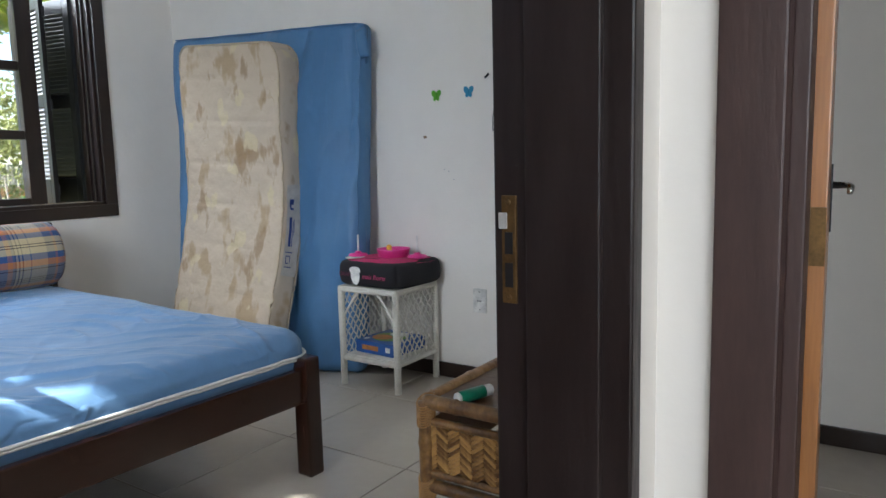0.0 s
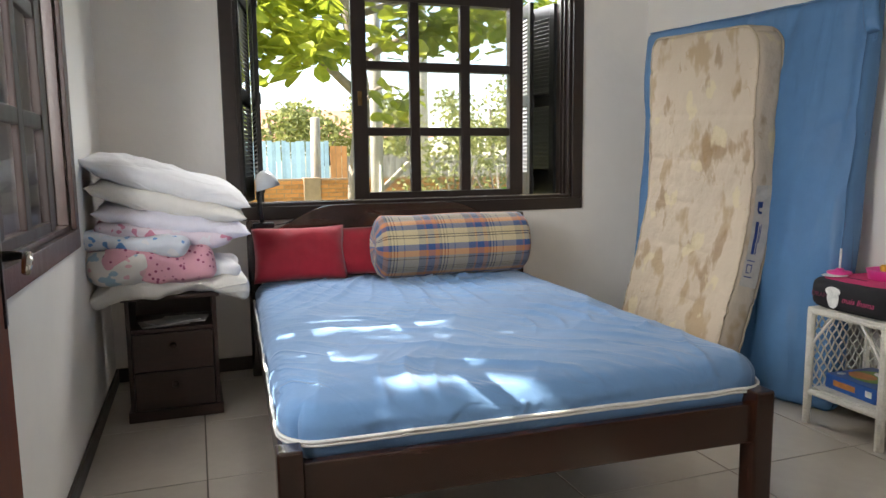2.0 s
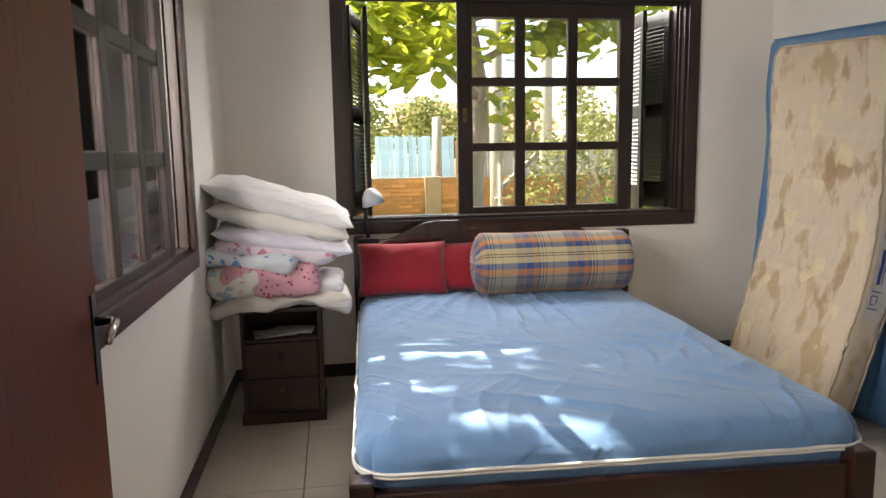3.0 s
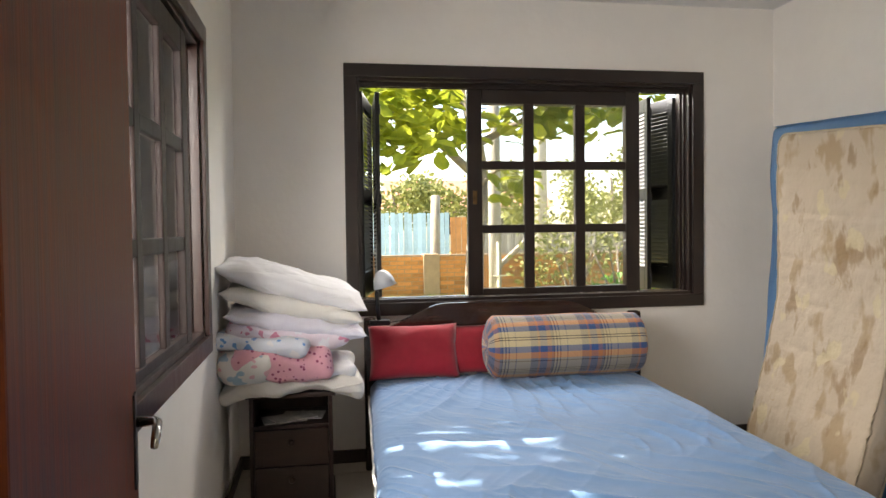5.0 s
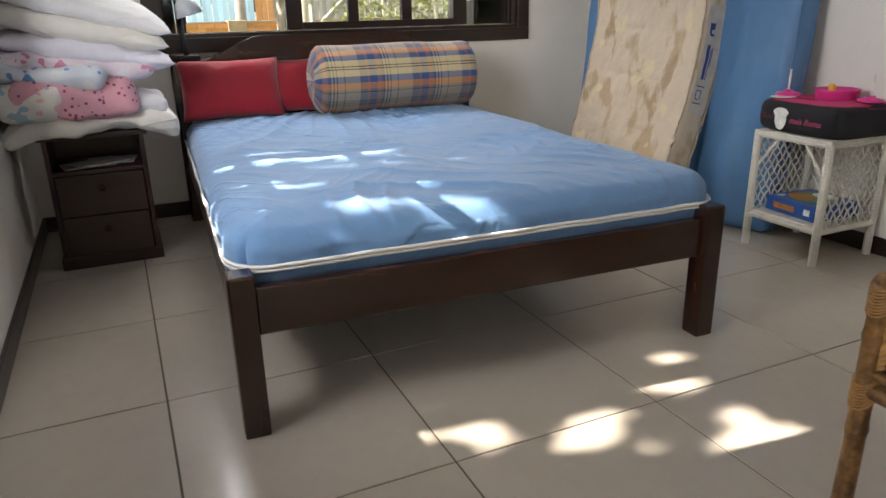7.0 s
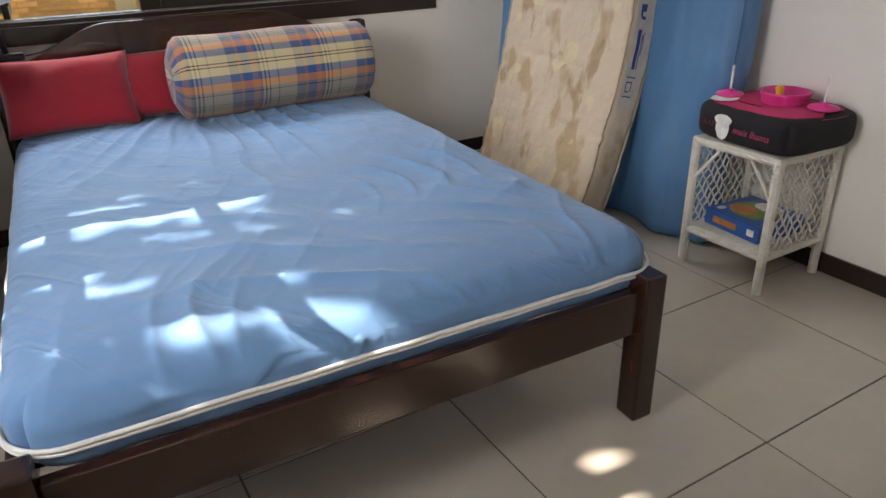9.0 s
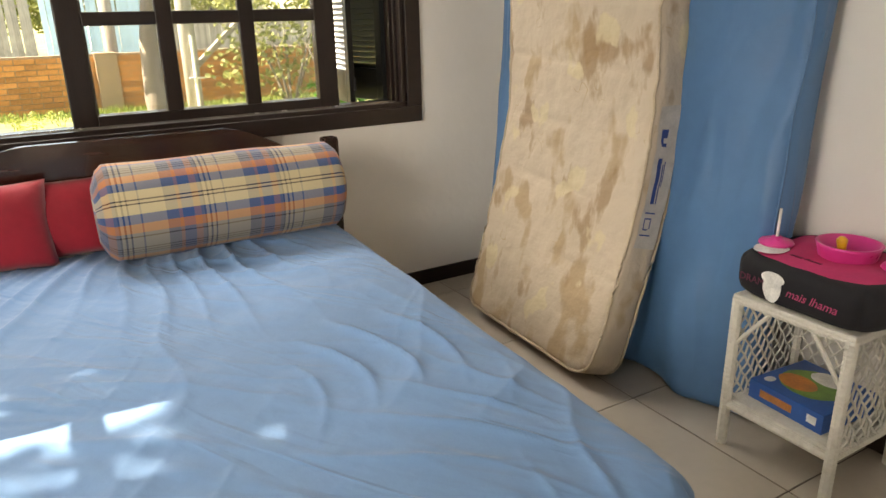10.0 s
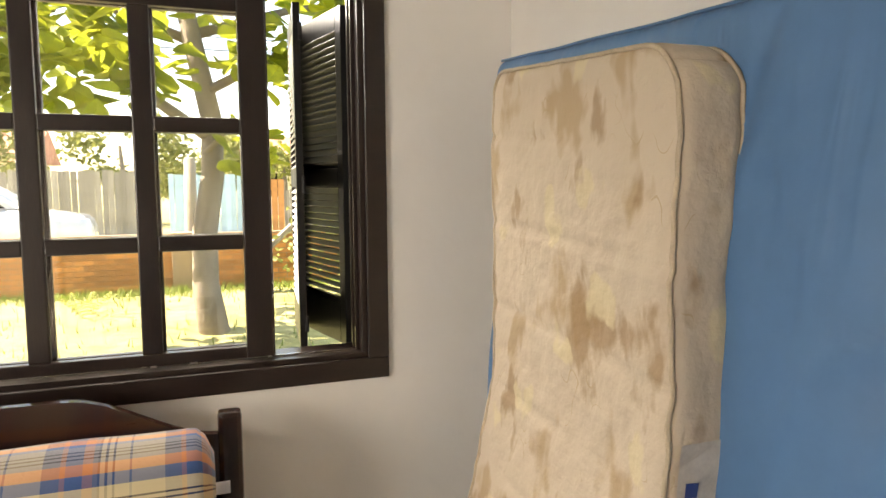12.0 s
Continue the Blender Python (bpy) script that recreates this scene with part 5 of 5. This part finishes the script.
for z in (RZ - 0.045, RZ - 0.168):
    part("thin_rail", bamboo(bmesh.new(), (0, 0, z), (0, RY, z), 0.010, 2), M_RATTAN, rt, smooth=True)
part("tabletop", B(0.012, RX - 0.012, 0.012, RY - 0.012, RZ - 0.012, RZ + 0.004, 0.002), M_RATTOP, rt)


def woven(L, z0, z1):
    """Herringbone weave of flat cane, each short raised strip a piece of its own."""
    panel = part("woven_panel", B(0.006, 0.009, 0.01, L - 0.01, z0, z1), M_RATTOP, rt, "woven cane panel")
    cols, first = int(L / 0.030), None
    for c in range(cols):
        for r in range(11):
            m = Matrix.Translation((0, (c + 0.5) * L / cols, z0 + (r + 0.5) * (z1 - z0) / 11)) @ Matrix.Rotation((1 if c % 2 else -1) * radians(36), 4, "X")
            if first is None:
                first = part("strip", B(-0.006, 0.005, -0.0195, 0.0195, -0.0043, 0.0043, 0.002), M_WEAVE, panel)
                first.matrix_basis = m
            else:
                again(first, m)


woven(RY, RZ - 0.16, RZ - 0.05)
part("panel_back", B(0.008, 0.012, 0.01, RY - 0.01, RZ - 0.165, RZ - 0.045), M_RATTOP, rt)
part("woven_panel", B(0.01, RX - 0.01, RY - 0.004, RY + 0.004, RZ - 0.165, RZ - 0.045), M_RATTOP, rt)

tb = thing("green_tube", (1.145, 0.706, RZ + 0.0192), "small green and white plastic tube lying on the rattan table", "tube", rz=-18)
part("tube_body", tube(bmesh.new(), [(0, 0, 0), (0.01, 0, 0), (0.072, 0, 0)], [0.0135, 0.0145, 0.015], 14), mat("green_plastic", (0.01, 0.22, 0.12), 0.3, vary=0.2), tb, smooth=True)
part("cap", tube(bmesh.new(), [(0.0722, 0, 0), (0.094, 0, 0), (0.097, 0, 0)], [0.0135, 0.013, 0.010], 14), M_WHITEP, tb, "pale cap", True)
part("end_cap", tube(bmesh.new(), [(-0.005, 0, 0), (-0.0002, 0, 0)], [0.013, 0.0135], 14), M_WHITEP, tb, smooth=True)
mg_cols = [("magenta_card", (0.42, 0.03, 0.22)), ("black_card", (0.015, 0.015, 0.02)), ("red_card", (0.55, 0.05, 0.03)), ("white_card", (0.72, 0.70, 0.66)), ("yellow_card", (0.65, 0.45, 0.10)), ("teal_card", (0.03, 0.20, 0.22))]
rnd = random.Random(8)
for i, (n, c) in enumerate(mg_cols):
    bk = thing("magazine", (1.42 + 0.05 * (i % 3), 0.60 + 0.05 * (i // 3), 0.001 + i * 0.026), "glossy magazine in a pile under the rattan table", "magazine", "magazines under the table", rz=rnd.uniform(-35, 35))
    part("page_block", B(-0.13, 0.13, -0.10, 0.10, 0.0, 0.022, 0.001), M_WHITEP, bk)
    part("cover", B(-0.132, 0.132, -0.102, 0.102, 0.0221, 0.0245), mat(n, c, 0.3, vary=0.3, scale=16), bk)


# ---- small things on the east wall ----
def butterfly(name, y, z, color, label, s=0.76):
    t = thing(name, (E - 0.004, y, z), label, "wall sticker", "butterfly stickers")
    m = mat(name + "_foam", color, 0.6, vary=0.12, scale=30)
    for sgn in (1, -1):
        a = flat_patch("wing", t, m, 0, 0, 0, 0.017 * s, 0.026 * s, seed=3, t=0.003)
        a.matrix_basis = face @ pose(sgn * 0.017 * s, 0.012 * s, 0, 0, 0, sgn * -28)
        b = flat_patch("wing", t, m, 0, 0, 0, 0.011 * s, 0.017 * s, seed=4, t=0.003)
        b.matrix_basis = face @ pose(sgn * 0.011 * s, -0.016 * s, 0, 0, 0, sgn * 20)
    part("body", tube(bmesh.new(), [(-0.004, 0, -0.024 * s), (-0.004, 0, 0.02 * s)], 0.003, 6), m, t)


butterfly("wall_butterfly", 1.881, 1.435, (0.12, 0.42, 0.03), "green foam butterfly stuck on the wall")
butterfly("wall_butterfly", 1.692, 1.440, (0.05, 0.30, 0.48), "blue foam butterfly stuck on the wall")
butterfly("wall_butterfly", 1.508, 1.440, (0.75, 0.24, 0.20), "salmon foam butterfly stuck on the wall")
hk = thing("hanging_ornament", (E - 0.006, 1.508, 1.25), "red ornament on a thin wire hoop hung on the wall", "ornament")
part("hoop", tube(bmesh.new(), [(0, 0.052, 0), (0, 0.052, 0.06), (0, 0.045, 0.10), (0, 0.028, 0.128), (0, 0, 0.14), (0, -0.028, 0.125), (0, -0.042, 0.10), (0, -0.048, 0.06), (0, -0.035, 0.03), (0, 0.0, 0.008), (0, 0.052, 0)], 0.0018, 6), M_BLACKMETAL, hk)
ob = part("red_figure", pillow(0.052, 0.062, 0.022, 2, 12), mat("red_felt", (0.45, 0.02, 0.02), 0.8, vary=0.2), hk, "red felt shape", True)
ob.matrix_basis = Matrix.Translation((-0.010, -0.040, 0.042)) @ face @ pose(0, 0, 0, 0, 0, 28)
nl = thing("wall_nail", (E - 0.001, 1.583, 1.508), "small black hook on the wall", "hook")
part("hook", tube(bmesh.new(), [(0, 0, 0.008), (-0.012, 0, 0.0), (-0.014, 0.012, -0.01)], 0.005, 6), M_BLACKMETAL, nl)
for i, (y, z, s) in enumerate(((1.958, 1.235, 0.012), (1.82, 1.06, 0.004), (1.845, 1.07, 0.004), (1.79, 1.02, 0.004))):
    ck = thing("wall_chip", (E - 0.0012, y, z), "small grey chip in the wall paint", "paint chip", "paint chips")
    flat_patch("chip", ck, M_OUTWALL if i else M_MORTAR, 0, 0, 0, s, s * 0.6, seed=i, t=0.0008).matrix_basis = face
so = thing("wall_socket", (E - 0.001, 1.649, 0.418), "white plastic wall socket plate", "socket")
part("plate", B(-0.008, 0, -0.038, 0.038, -0.062, 0.062, 0.004), M_WHITEP, so)
part("insert", B(-0.011, -0.0085, -0.017, 0.017, -0.024, 0.024, 0.002), M_WHITEP, so)
for y in (-0.009, 0, 0.009):
    part("pin_hole", B(-0.0118, -0.0111, y - 0.0025, y + 0.0025, -0.003, 0.003), M_BLACKMETAL, so)
for z in (-0.045, 0.045):
    part("screw", B(-0.0095, -0.0081, -0.003, 0.003, z - 0.003, z + 0.003), M_CHROME, so)

# maker's label and marks on the foam mattress side
M_LABEL, M_INK = mat("grey_label", (0.55, 0.50, 0.44), 0.6, vary=0.15, scale=20), mat("blue_ink", (0.03, 0.06, 0.22), 0.6)


def on_side(name, z0, z1, x0, x1, material, parent, lift=0.001):
    """A strip on the mattress side that follows its curve."""
    bm = bmesh.new()
    n = 10
    v = []
    for i in range(n + 1):
        row = []
        for x in (x0, x1):
            q = lean_foam(Vector((x, -0.435, z0 + (z1 - z0) * i / n)))
            row.append(bm.verts.new((q.x, q.y - 0.002 - lift, q.z)))
        v.append(row)
    for i in range(n):
        bm.faces.new((v[i][0], v[i][1], v[i + 1][1], v[i + 1][0]))
    return part(name, bm, material, parent)


lab = on_side("sewn_label", 0.50, 1.00, -0.048, 0.050, M_LABEL, foam, 0.002)
for z0, z1, x0, x1 in ((0.86, 0.92, -0.030, -0.018), (0.86, 0.872, -0.03, 0.0), (0.89, 0.92, -0.018, 0.0), (0.66, 0.82, -0.028, -0.010), (0.66, 0.80, -0.004, 0.001), (0.72, 0.81, 0.004, 0.008), (0.545, 0.55, -0.04, 0.01), (0.625, 0.63, -0.04, 0.01), (0.565, 0.61, -0.032, -0.027), (0.565, 0.61, -0.004, 0.001), (0.565, 0.57, -0.03, 0.0), (0.605, 0.61, -0.03, 0.0)):
    on_side("print", z0, z1, x0, x1, M_INK, lab, 0.004)


# ---- garden and street ----
M_BLUEFENCE = mat("faded_blue_boards", (0.36, 0.50, 0.60), 0.8, vary=0.2, scale=3, rand=0.4)
M_GREYWOOD = mat("weathered_wood", (0.30, 0.27, 0.23), 0.9, vary=0.3, scale=4, stretch=(6, 6, 1), rand=0.4)
M_POLE = mat("concrete_pole", (0.36, 0.34, 0.31), 0.9, vary=0.15, scale=6)
M_ROOF = mat("clay_roof", (0.42, 0.20, 0.13), 0.85, vary=0.25, scale=5)
M_STREET = mat("sandy_street", (0.62, 0.58, 0.52), 0.95, vary=0.15, scale=2)
structure("road", B(-60, 60, 12.2, 21.0, 0.10, 0.165), M_STREET, "pale sandy street")


def plank_fence(name, x0, x1, y, h, material, label, wd=0.14):
    f = thing(name, (x0, y, 0.16), label, "fence")
    first = None
    rnd = random.Random(int(x0 * 10) + 3)
    n = int((x1 - x0) / (wd + 0.006))
    for i in range(n):
        m = pose(i * (wd + 0.006), rnd.uniform(-0.015, 0.015), rnd.uniform(-0.05, 0.03), 0, rnd.uniform(-1, 1), 0)
        if first is None:
            first = part("board", B(0, wd, 0, 0.02, 0, h), material, f)
            first.matrix_basis = m
        else:
            again(first, m)
    for z in (0.3, h - 0.3):
        part("rail", B(0, n * (wd + 0.006), 0.025, 0.07, z, z + 0.07), M_GREYWOOD, f)
    return f


plank_fence("board_fence", 1.5, 4.0, 22.0, 1.65, M_BLUEFENCE, "faded blue board fence across the street")
plank_fence("board_fence", -6.0, 1.4, 22.3, 1.75, M_GREYWOOD, "weathered grey board fence across the street")
plank_fence("picket_fence", 4.6, 12.0, 22.2, 1.2, M_GREYWOOD, "grey picket fence across the street", 0.08)
ow = mat("orange_boards", (0.45, 0.20, 0.07), 0.8, vary=0.2)
gate = thing("wooden_gate", (4.05, 22.1, 0.16), "orange wooden gate between the fences", "gate")
for i in range(3):
    part("board", B(i * 0.18, i * 0.18 + 0.165, 0, 0.025, 0, 1.5), ow, gate)
part("rail", B(0, 0.53, 0.026, 0.06, 1.2, 1.28), ow, gate)

gp = thing("gate_post", (1.84, 11.3, 0.12), "weathered round wooden post behind the brick wall", "post")
part("post", tube(bmesh.new(), [(0, 0, -0.2), (0, 0, 0.9), (0.01, 0, 1.72), (0.01, 0, 1.74)], [0.085, 0.08, 0.075, 0.05], 14), M_GREYWOOD, gp, smooth=True)
up = thing("utility_pole", (2.62, 10.4, 0.1), "grey wooden pole with a slanted brace and a white pipe", "pole")
part("pole", tube(bmesh.new(), [(0, 0, -0.2), (0, 0, 2.0), (0, 0, 5.0)], [0.10, 0.095, 0.08], 14), M_POLE, up, smooth=True)
part("brace", tube(bmesh.new(), [(0.0, 0.05, 0.55), (0.75, 0.35, 1.15)], 0.045, 8), M_GREYWOOD, up)
part("pipe", tube(bmesh.new(), [(0.02, -0.12, 0.0), (0.02, -0.12, 0.62), (0.02, -0.12, 1.0)], 0.02, 8), M_WHITEP, up, "white plastic pipe")
part("pipe_clamp", B(-0.06, 0.16, -0.145, -0.10, 0.48, 0.50), M_WHITEP, up)
up2 = thing("utility_pole", (5.3, 16.5, 0.16), "tall concrete street pole", "pole")
part("pole", tube(bmesh.new(), [(0, 0, -0.1), (0, 0, 4.0), (0, 0, 9.0)], [0.16, 0.14, 0.10], 14), M_POLE, up2, smooth=True)
for z in (4.2, 4.45):
    wr = thing("overhead_cable", (5.3, 16.5, z), "thin black overhead cable over the street", "cable", "street cables")
    part("wire", tube(bmesh.new(), [(x, 0.05 * x, 0.0009 * (abs(x) - 12) ** 2 - 0.0009 * 144) for x in range(-24, 25, 4)], 0.012, 5), M_BLACKMETAL, wr)


def bush(name, base, clumps, leaf, count, seed, label, material=None):
    t = thing(name, base, label, "bush")
    for i in range(5):
        a = i * 1.3
        part("stem", tube(bmesh.new(), [(0, 0, -0.1), (0.15 * math.cos(a), 0.15 * math.sin(a), 0.4), (0.4 * math.cos(a), 0.4 * math.sin(a), 1.0)], [0.025, 0.02, 0.008], 6), M_BARK, t)
    ob = part("leaves", leaf_cloud(clumps, count, leaf, seed, 0.9, 0.8), material or M_BUSH, t)
    ob["kind"] = "stuff"


bush("garden_bush", (3.75, 10.0, 0.1), [(0, 0, 0.7, 0.65), (-0.4, 0.1, 1.2, 0.5), (0.4, 0, 1.3, 0.6), (0.1, 0.1, 1.75, 0.4), (0.9, 0, 0.8, 0.6), (-0.7, -0.1, 0.6, 0.35), (0.9, 0.2, 1.5, 0.4)], 0.085, 900, 21, "leafy sunlit garden bush before the wall")
bush("fern_plant", (4.0, 8.9, 0.05), [(0, 0, 0.35, 0.4), (0.3, 0, 0.5, 0.3)], 0.10, 900, 24, "bright green low plant in the lawn", mat("bright_leaf", (0.10, 0.25, 0.03), 0.5, vary=0.3, trans=0.4))
fern = thing("young_palm", (0.75, 9.6, 0.08), "young yellow green palm in the lawn", "plant")
M_PALM = mat("palm_leaf", (0.30, 0.33, 0.08), 0.5, vary=0.25, trans=0.4)
for k in range(9):
    a = k * 0.7
    bm = bmesh.new()
    for i in range(9):
        u = i / 9
        p = Vector((math.cos(a) * 0.32 * u, math.sin(a) * 0.32 * u, 0.5 * u - 0.22 * u * u + 0.02))
        for s in (1, -1):
            q = p + Vector((-math.sin(a) * s * 0.10 * (1 - 0.6 * u), math.cos(a) * s * 0.10 * (1 - 0.6 * u), -0.02))
            r = p + Vector((math.cos(a) * 0.02, math.sin(a) * 0.02, 0.012))
            bm.faces.new([bm.verts.new(p), bm.verts.new(q), bm.verts.new(r)])
    part("frond", bm, M_PALM, fern)


def far_tree(x, y, h, r, seed):
    t = thing("far_tree", (x, y, 0.1), "pale sunlit tree beyond the street", "tree", "trees across the street")
    rnd = random.Random(seed)
    part("trunk", tube(bmesh.new(), [(0, 0, -0.1), (0.1, 0, h * 0.4), (0, 0.1, h * 0.8)], [0.14, 0.1, 0.05], 8), M_BARK, t)
    cl = [(rnd.uniform(-r, r), rnd.uniform(-r, r) * 0.6, h * rnd.uniform(0.45, 1.0), r * rnd.uniform(0.35, 0.6)) for _ in range(9)]
    ob = part("crown", leaf_cloud(cl, 260, 0.22, seed, 0.8, 0.9), M_BUSH, t)
    ob["kind"] = "stuff"


for i, (x, y, h, r) in enumerate(((0.0, 27, 3.4, 1.6), (2.8, 28, 3.2, 1.7), (-4.5, 26, 3.8, 1.9), (-9, 28, 4.5, 2.4), (8.0, 27, 3.3, 1.7), (12.5, 29, 4.2, 2.2), (5.8, 31, 3.6, 1.6), (-15, 30, 5, 2.6), (17, 28, 4.4, 2.2))):
    far_tree(x, y, h, r, 40 + i)


def house(x, y, w, d, h, label):
    t = thing("house", (x, y, 0.1), label, "house")
    part("wall", B(0, w, 0, d, 0, h), M_WALL, t)
    bm = bmesh.new()
    o = 0.5
    v = [bm.verts.new(p) for p in ((-o, -o, h), (w + o, -o, h), (w + o, d + o, h), (-o, d + o, h), (-o, d / 2, h + 1.5), (w + o, d / 2, h + 1.5))]
    for f in ((0, 1, 5, 4), (2, 3, 4, 5), (0, 4, 3), (1, 2, 5), (0, 3, 2, 1)):
        bm.faces.new([v[k] for k in f])
    part("roof", bm, M_ROOF, t, "pale clay tile roof")
    for wx in (w * 0.2, w * 0.62):
        wi = part("window", B(wx, wx + 1.2, -0.03, 0.02, 0.9, 1.9), M_DARK, t)
        part("pane", B(wx + 0.08, wx + 1.12, -0.034, -0.031, 0.98, 1.82), M_GLASS, wi)


house(3.6, 33, 7, 6, 2.2, "low house with a pale clay tile roof")
house(-12, 34, 8, 6, 2.4, "low house behind the grey fence")

# parked car on the street
car = thing("parked_car", (-1.65, 15.4, 0.165), "white hatchback parked at the street", "car")
M_CARP, M_TYRE = mat("white_car_paint", (0.75, 0.75, 0.76), 0.2, vary=0.02, coat=0.6), mat("tyre_rubber", (0.02, 0.02, 0.02), 0.8)
M_CARG = mat("dark_car_glass", (0.02, 0.025, 0.03), 0.08, vary=0.1)


def profile(pts, y0, y1, inset=0.0):
    bm = bmesh.new()
    a = [bm.verts.new((x, y0, z)) for x, z in pts]
    b = [bm.verts.new((x, y1, z)) for x, z in pts]
    bm.faces.new(a)
    bm.faces.new(b)
    for i in range(len(pts)):
        j = (i + 1) % len(pts)
        bm.faces.new((a[i], a[j], b[j], b[i]))
    bmesh.ops.bevel(bm, geom=bm.edges[:], offset=0.05, segments=2, affect="EDGES")
    return bm


part("body", profile([(-1.9, 0.25), (1.9, 0.25), (1.95, 0.55), (1.85, 0.80), (1.0, 0.95), (-1.6, 1.0), (-1.92, 0.85)], -0.85, 0.85), M_CARP, car, smooth=True)
part("cabin", profile([(-1.62, 0.93), (1.1, 0.93), (0.35, 1.38), (-0.3, 1.47), (-1.2, 1.40)], -0.74, 0.74), M_CARP, car, smooth=True)
for x0, x1, x2, x3 in ((-1.3, -0.42, -0.42, -1.1), (-0.34, 0.75, 0.25, -0.34)):
    bm = bmesh.new()
    bm.faces.new([bm.verts.new((x, -0.752, z)) for x, z in ((x0, 0.99), (x1, 0.99), (x2, 1.34), (x3, 1.36))])
    bmesh.ops.solidify(bm, geom=bm.faces[:], thickness=0.01)
    part("side_window", bm, M_CARG, car, "dark side window")
for x in (-1.2, 1.25):
    for y in (-0.80, 0.62):
        wh = part("wheel", lathe(bmesh.new(), [(0.2, 0), (0.3, 0.0), (0.32, 0.05), (0.32, 0.15), (0.3, 0.2), (0.2, 0.2)], 24), M_TYRE, car)
        wh.matrix_basis = pose(x, y + 0.2, 0.32, 90, 0, 0)
        part("rim", lathe(bmesh.new(), [(0.19, 0.19), (0.19, 0.205), (0.06, 0.208)], 16), M_CHROME, wh)
part("wing_mirror", soft_box(0.14, 0.12, 0.10, 0.04, (6, 6, 6)), M_CARP, car, smooth=True).matrix_basis = pose(0.62, -0.85, 0.98)

# tufts of grass on the lawn, thickest along the wall
rnd = random.Random(31)
bm = bmesh.new()
for i in range(7000):
    if i % 3:
        x, y = rnd.uniform(-3, 7), 10.95 - abs(rnd.gauss(0, 0.25))
    else:
        x, y = rnd.uniform(-2, 6), rnd.uniform(4.6, 10.9)
    z = ground_z(y) - 0.02
    a, h = rnd.uniform(0, 6.28), rnd.uniform(0.03, 0.11)
    d = Vector((math.cos(a), math.sin(a), 0))
    p = Vector((x, y, z))
    bm.faces.new([bm.verts.new(p - d * 0.008), bm.verts.new(p + d * 0.008), bm.verts.new(p + Vector((rnd.uniform(-0.03, 0.03), rnd.uniform(-0.03, 0.03), h)))])
tagged(structure("lawn_tufts", bm, mat("grass_blade", (0.20, 0.26, 0.06), 0.7, vary=0.3, scale=2, trans=0.3), "loose tufts of lawn grass"), kind="stuff", category="grass")


# ---- floor tiles ----
def lay_tiles():
    full = None
    g = 0.0028
    nx0, ny0 = 1.81, 1.375
    for i in range(-6, 3):
        for j in range(-7, 6):
            x0, x1, y0, y1 = nx0 + i * T + g, nx0 + (i + 1) * T - g, ny0 + j * T + g, ny0 + (j + 1) * T - g
            cx0, cx1, cy0, cy1 = max(x0, -1.598), min(x1, E - 0.002), max(y0, -2.598), min(y1, NTH - 0.002)
            if cy0 > S - 0.2:
                cx0 = max(cx0, W + 0.002)
            elif cy1 > S - 0.19 and cx0 < W:
                cy1 = S - 0.19
            if cx1 - cx0 < 0.01 or cy1 - cy0 < 0.01:
                continue
            if (cx0, cx1, cy0, cy1) == (x0, x1, y0, y1):
                m = pose((x0 + x1) / 2, (y0 + y1) / 2, 0)
                if full is None:
                    h = T / 2 - g
                    full = part("tile", B(-h, h, -h, h, -0.01, 0.0, 0.0012), M_TILE, floor)
                    full.matrix_basis = m
                else:
                    again(full, m)
            else:
                part("tile", B(cx0, cx1, cy0, cy1, -0.01, 0.0, 0.0012), M_TILE, floor)


lay_tiles()
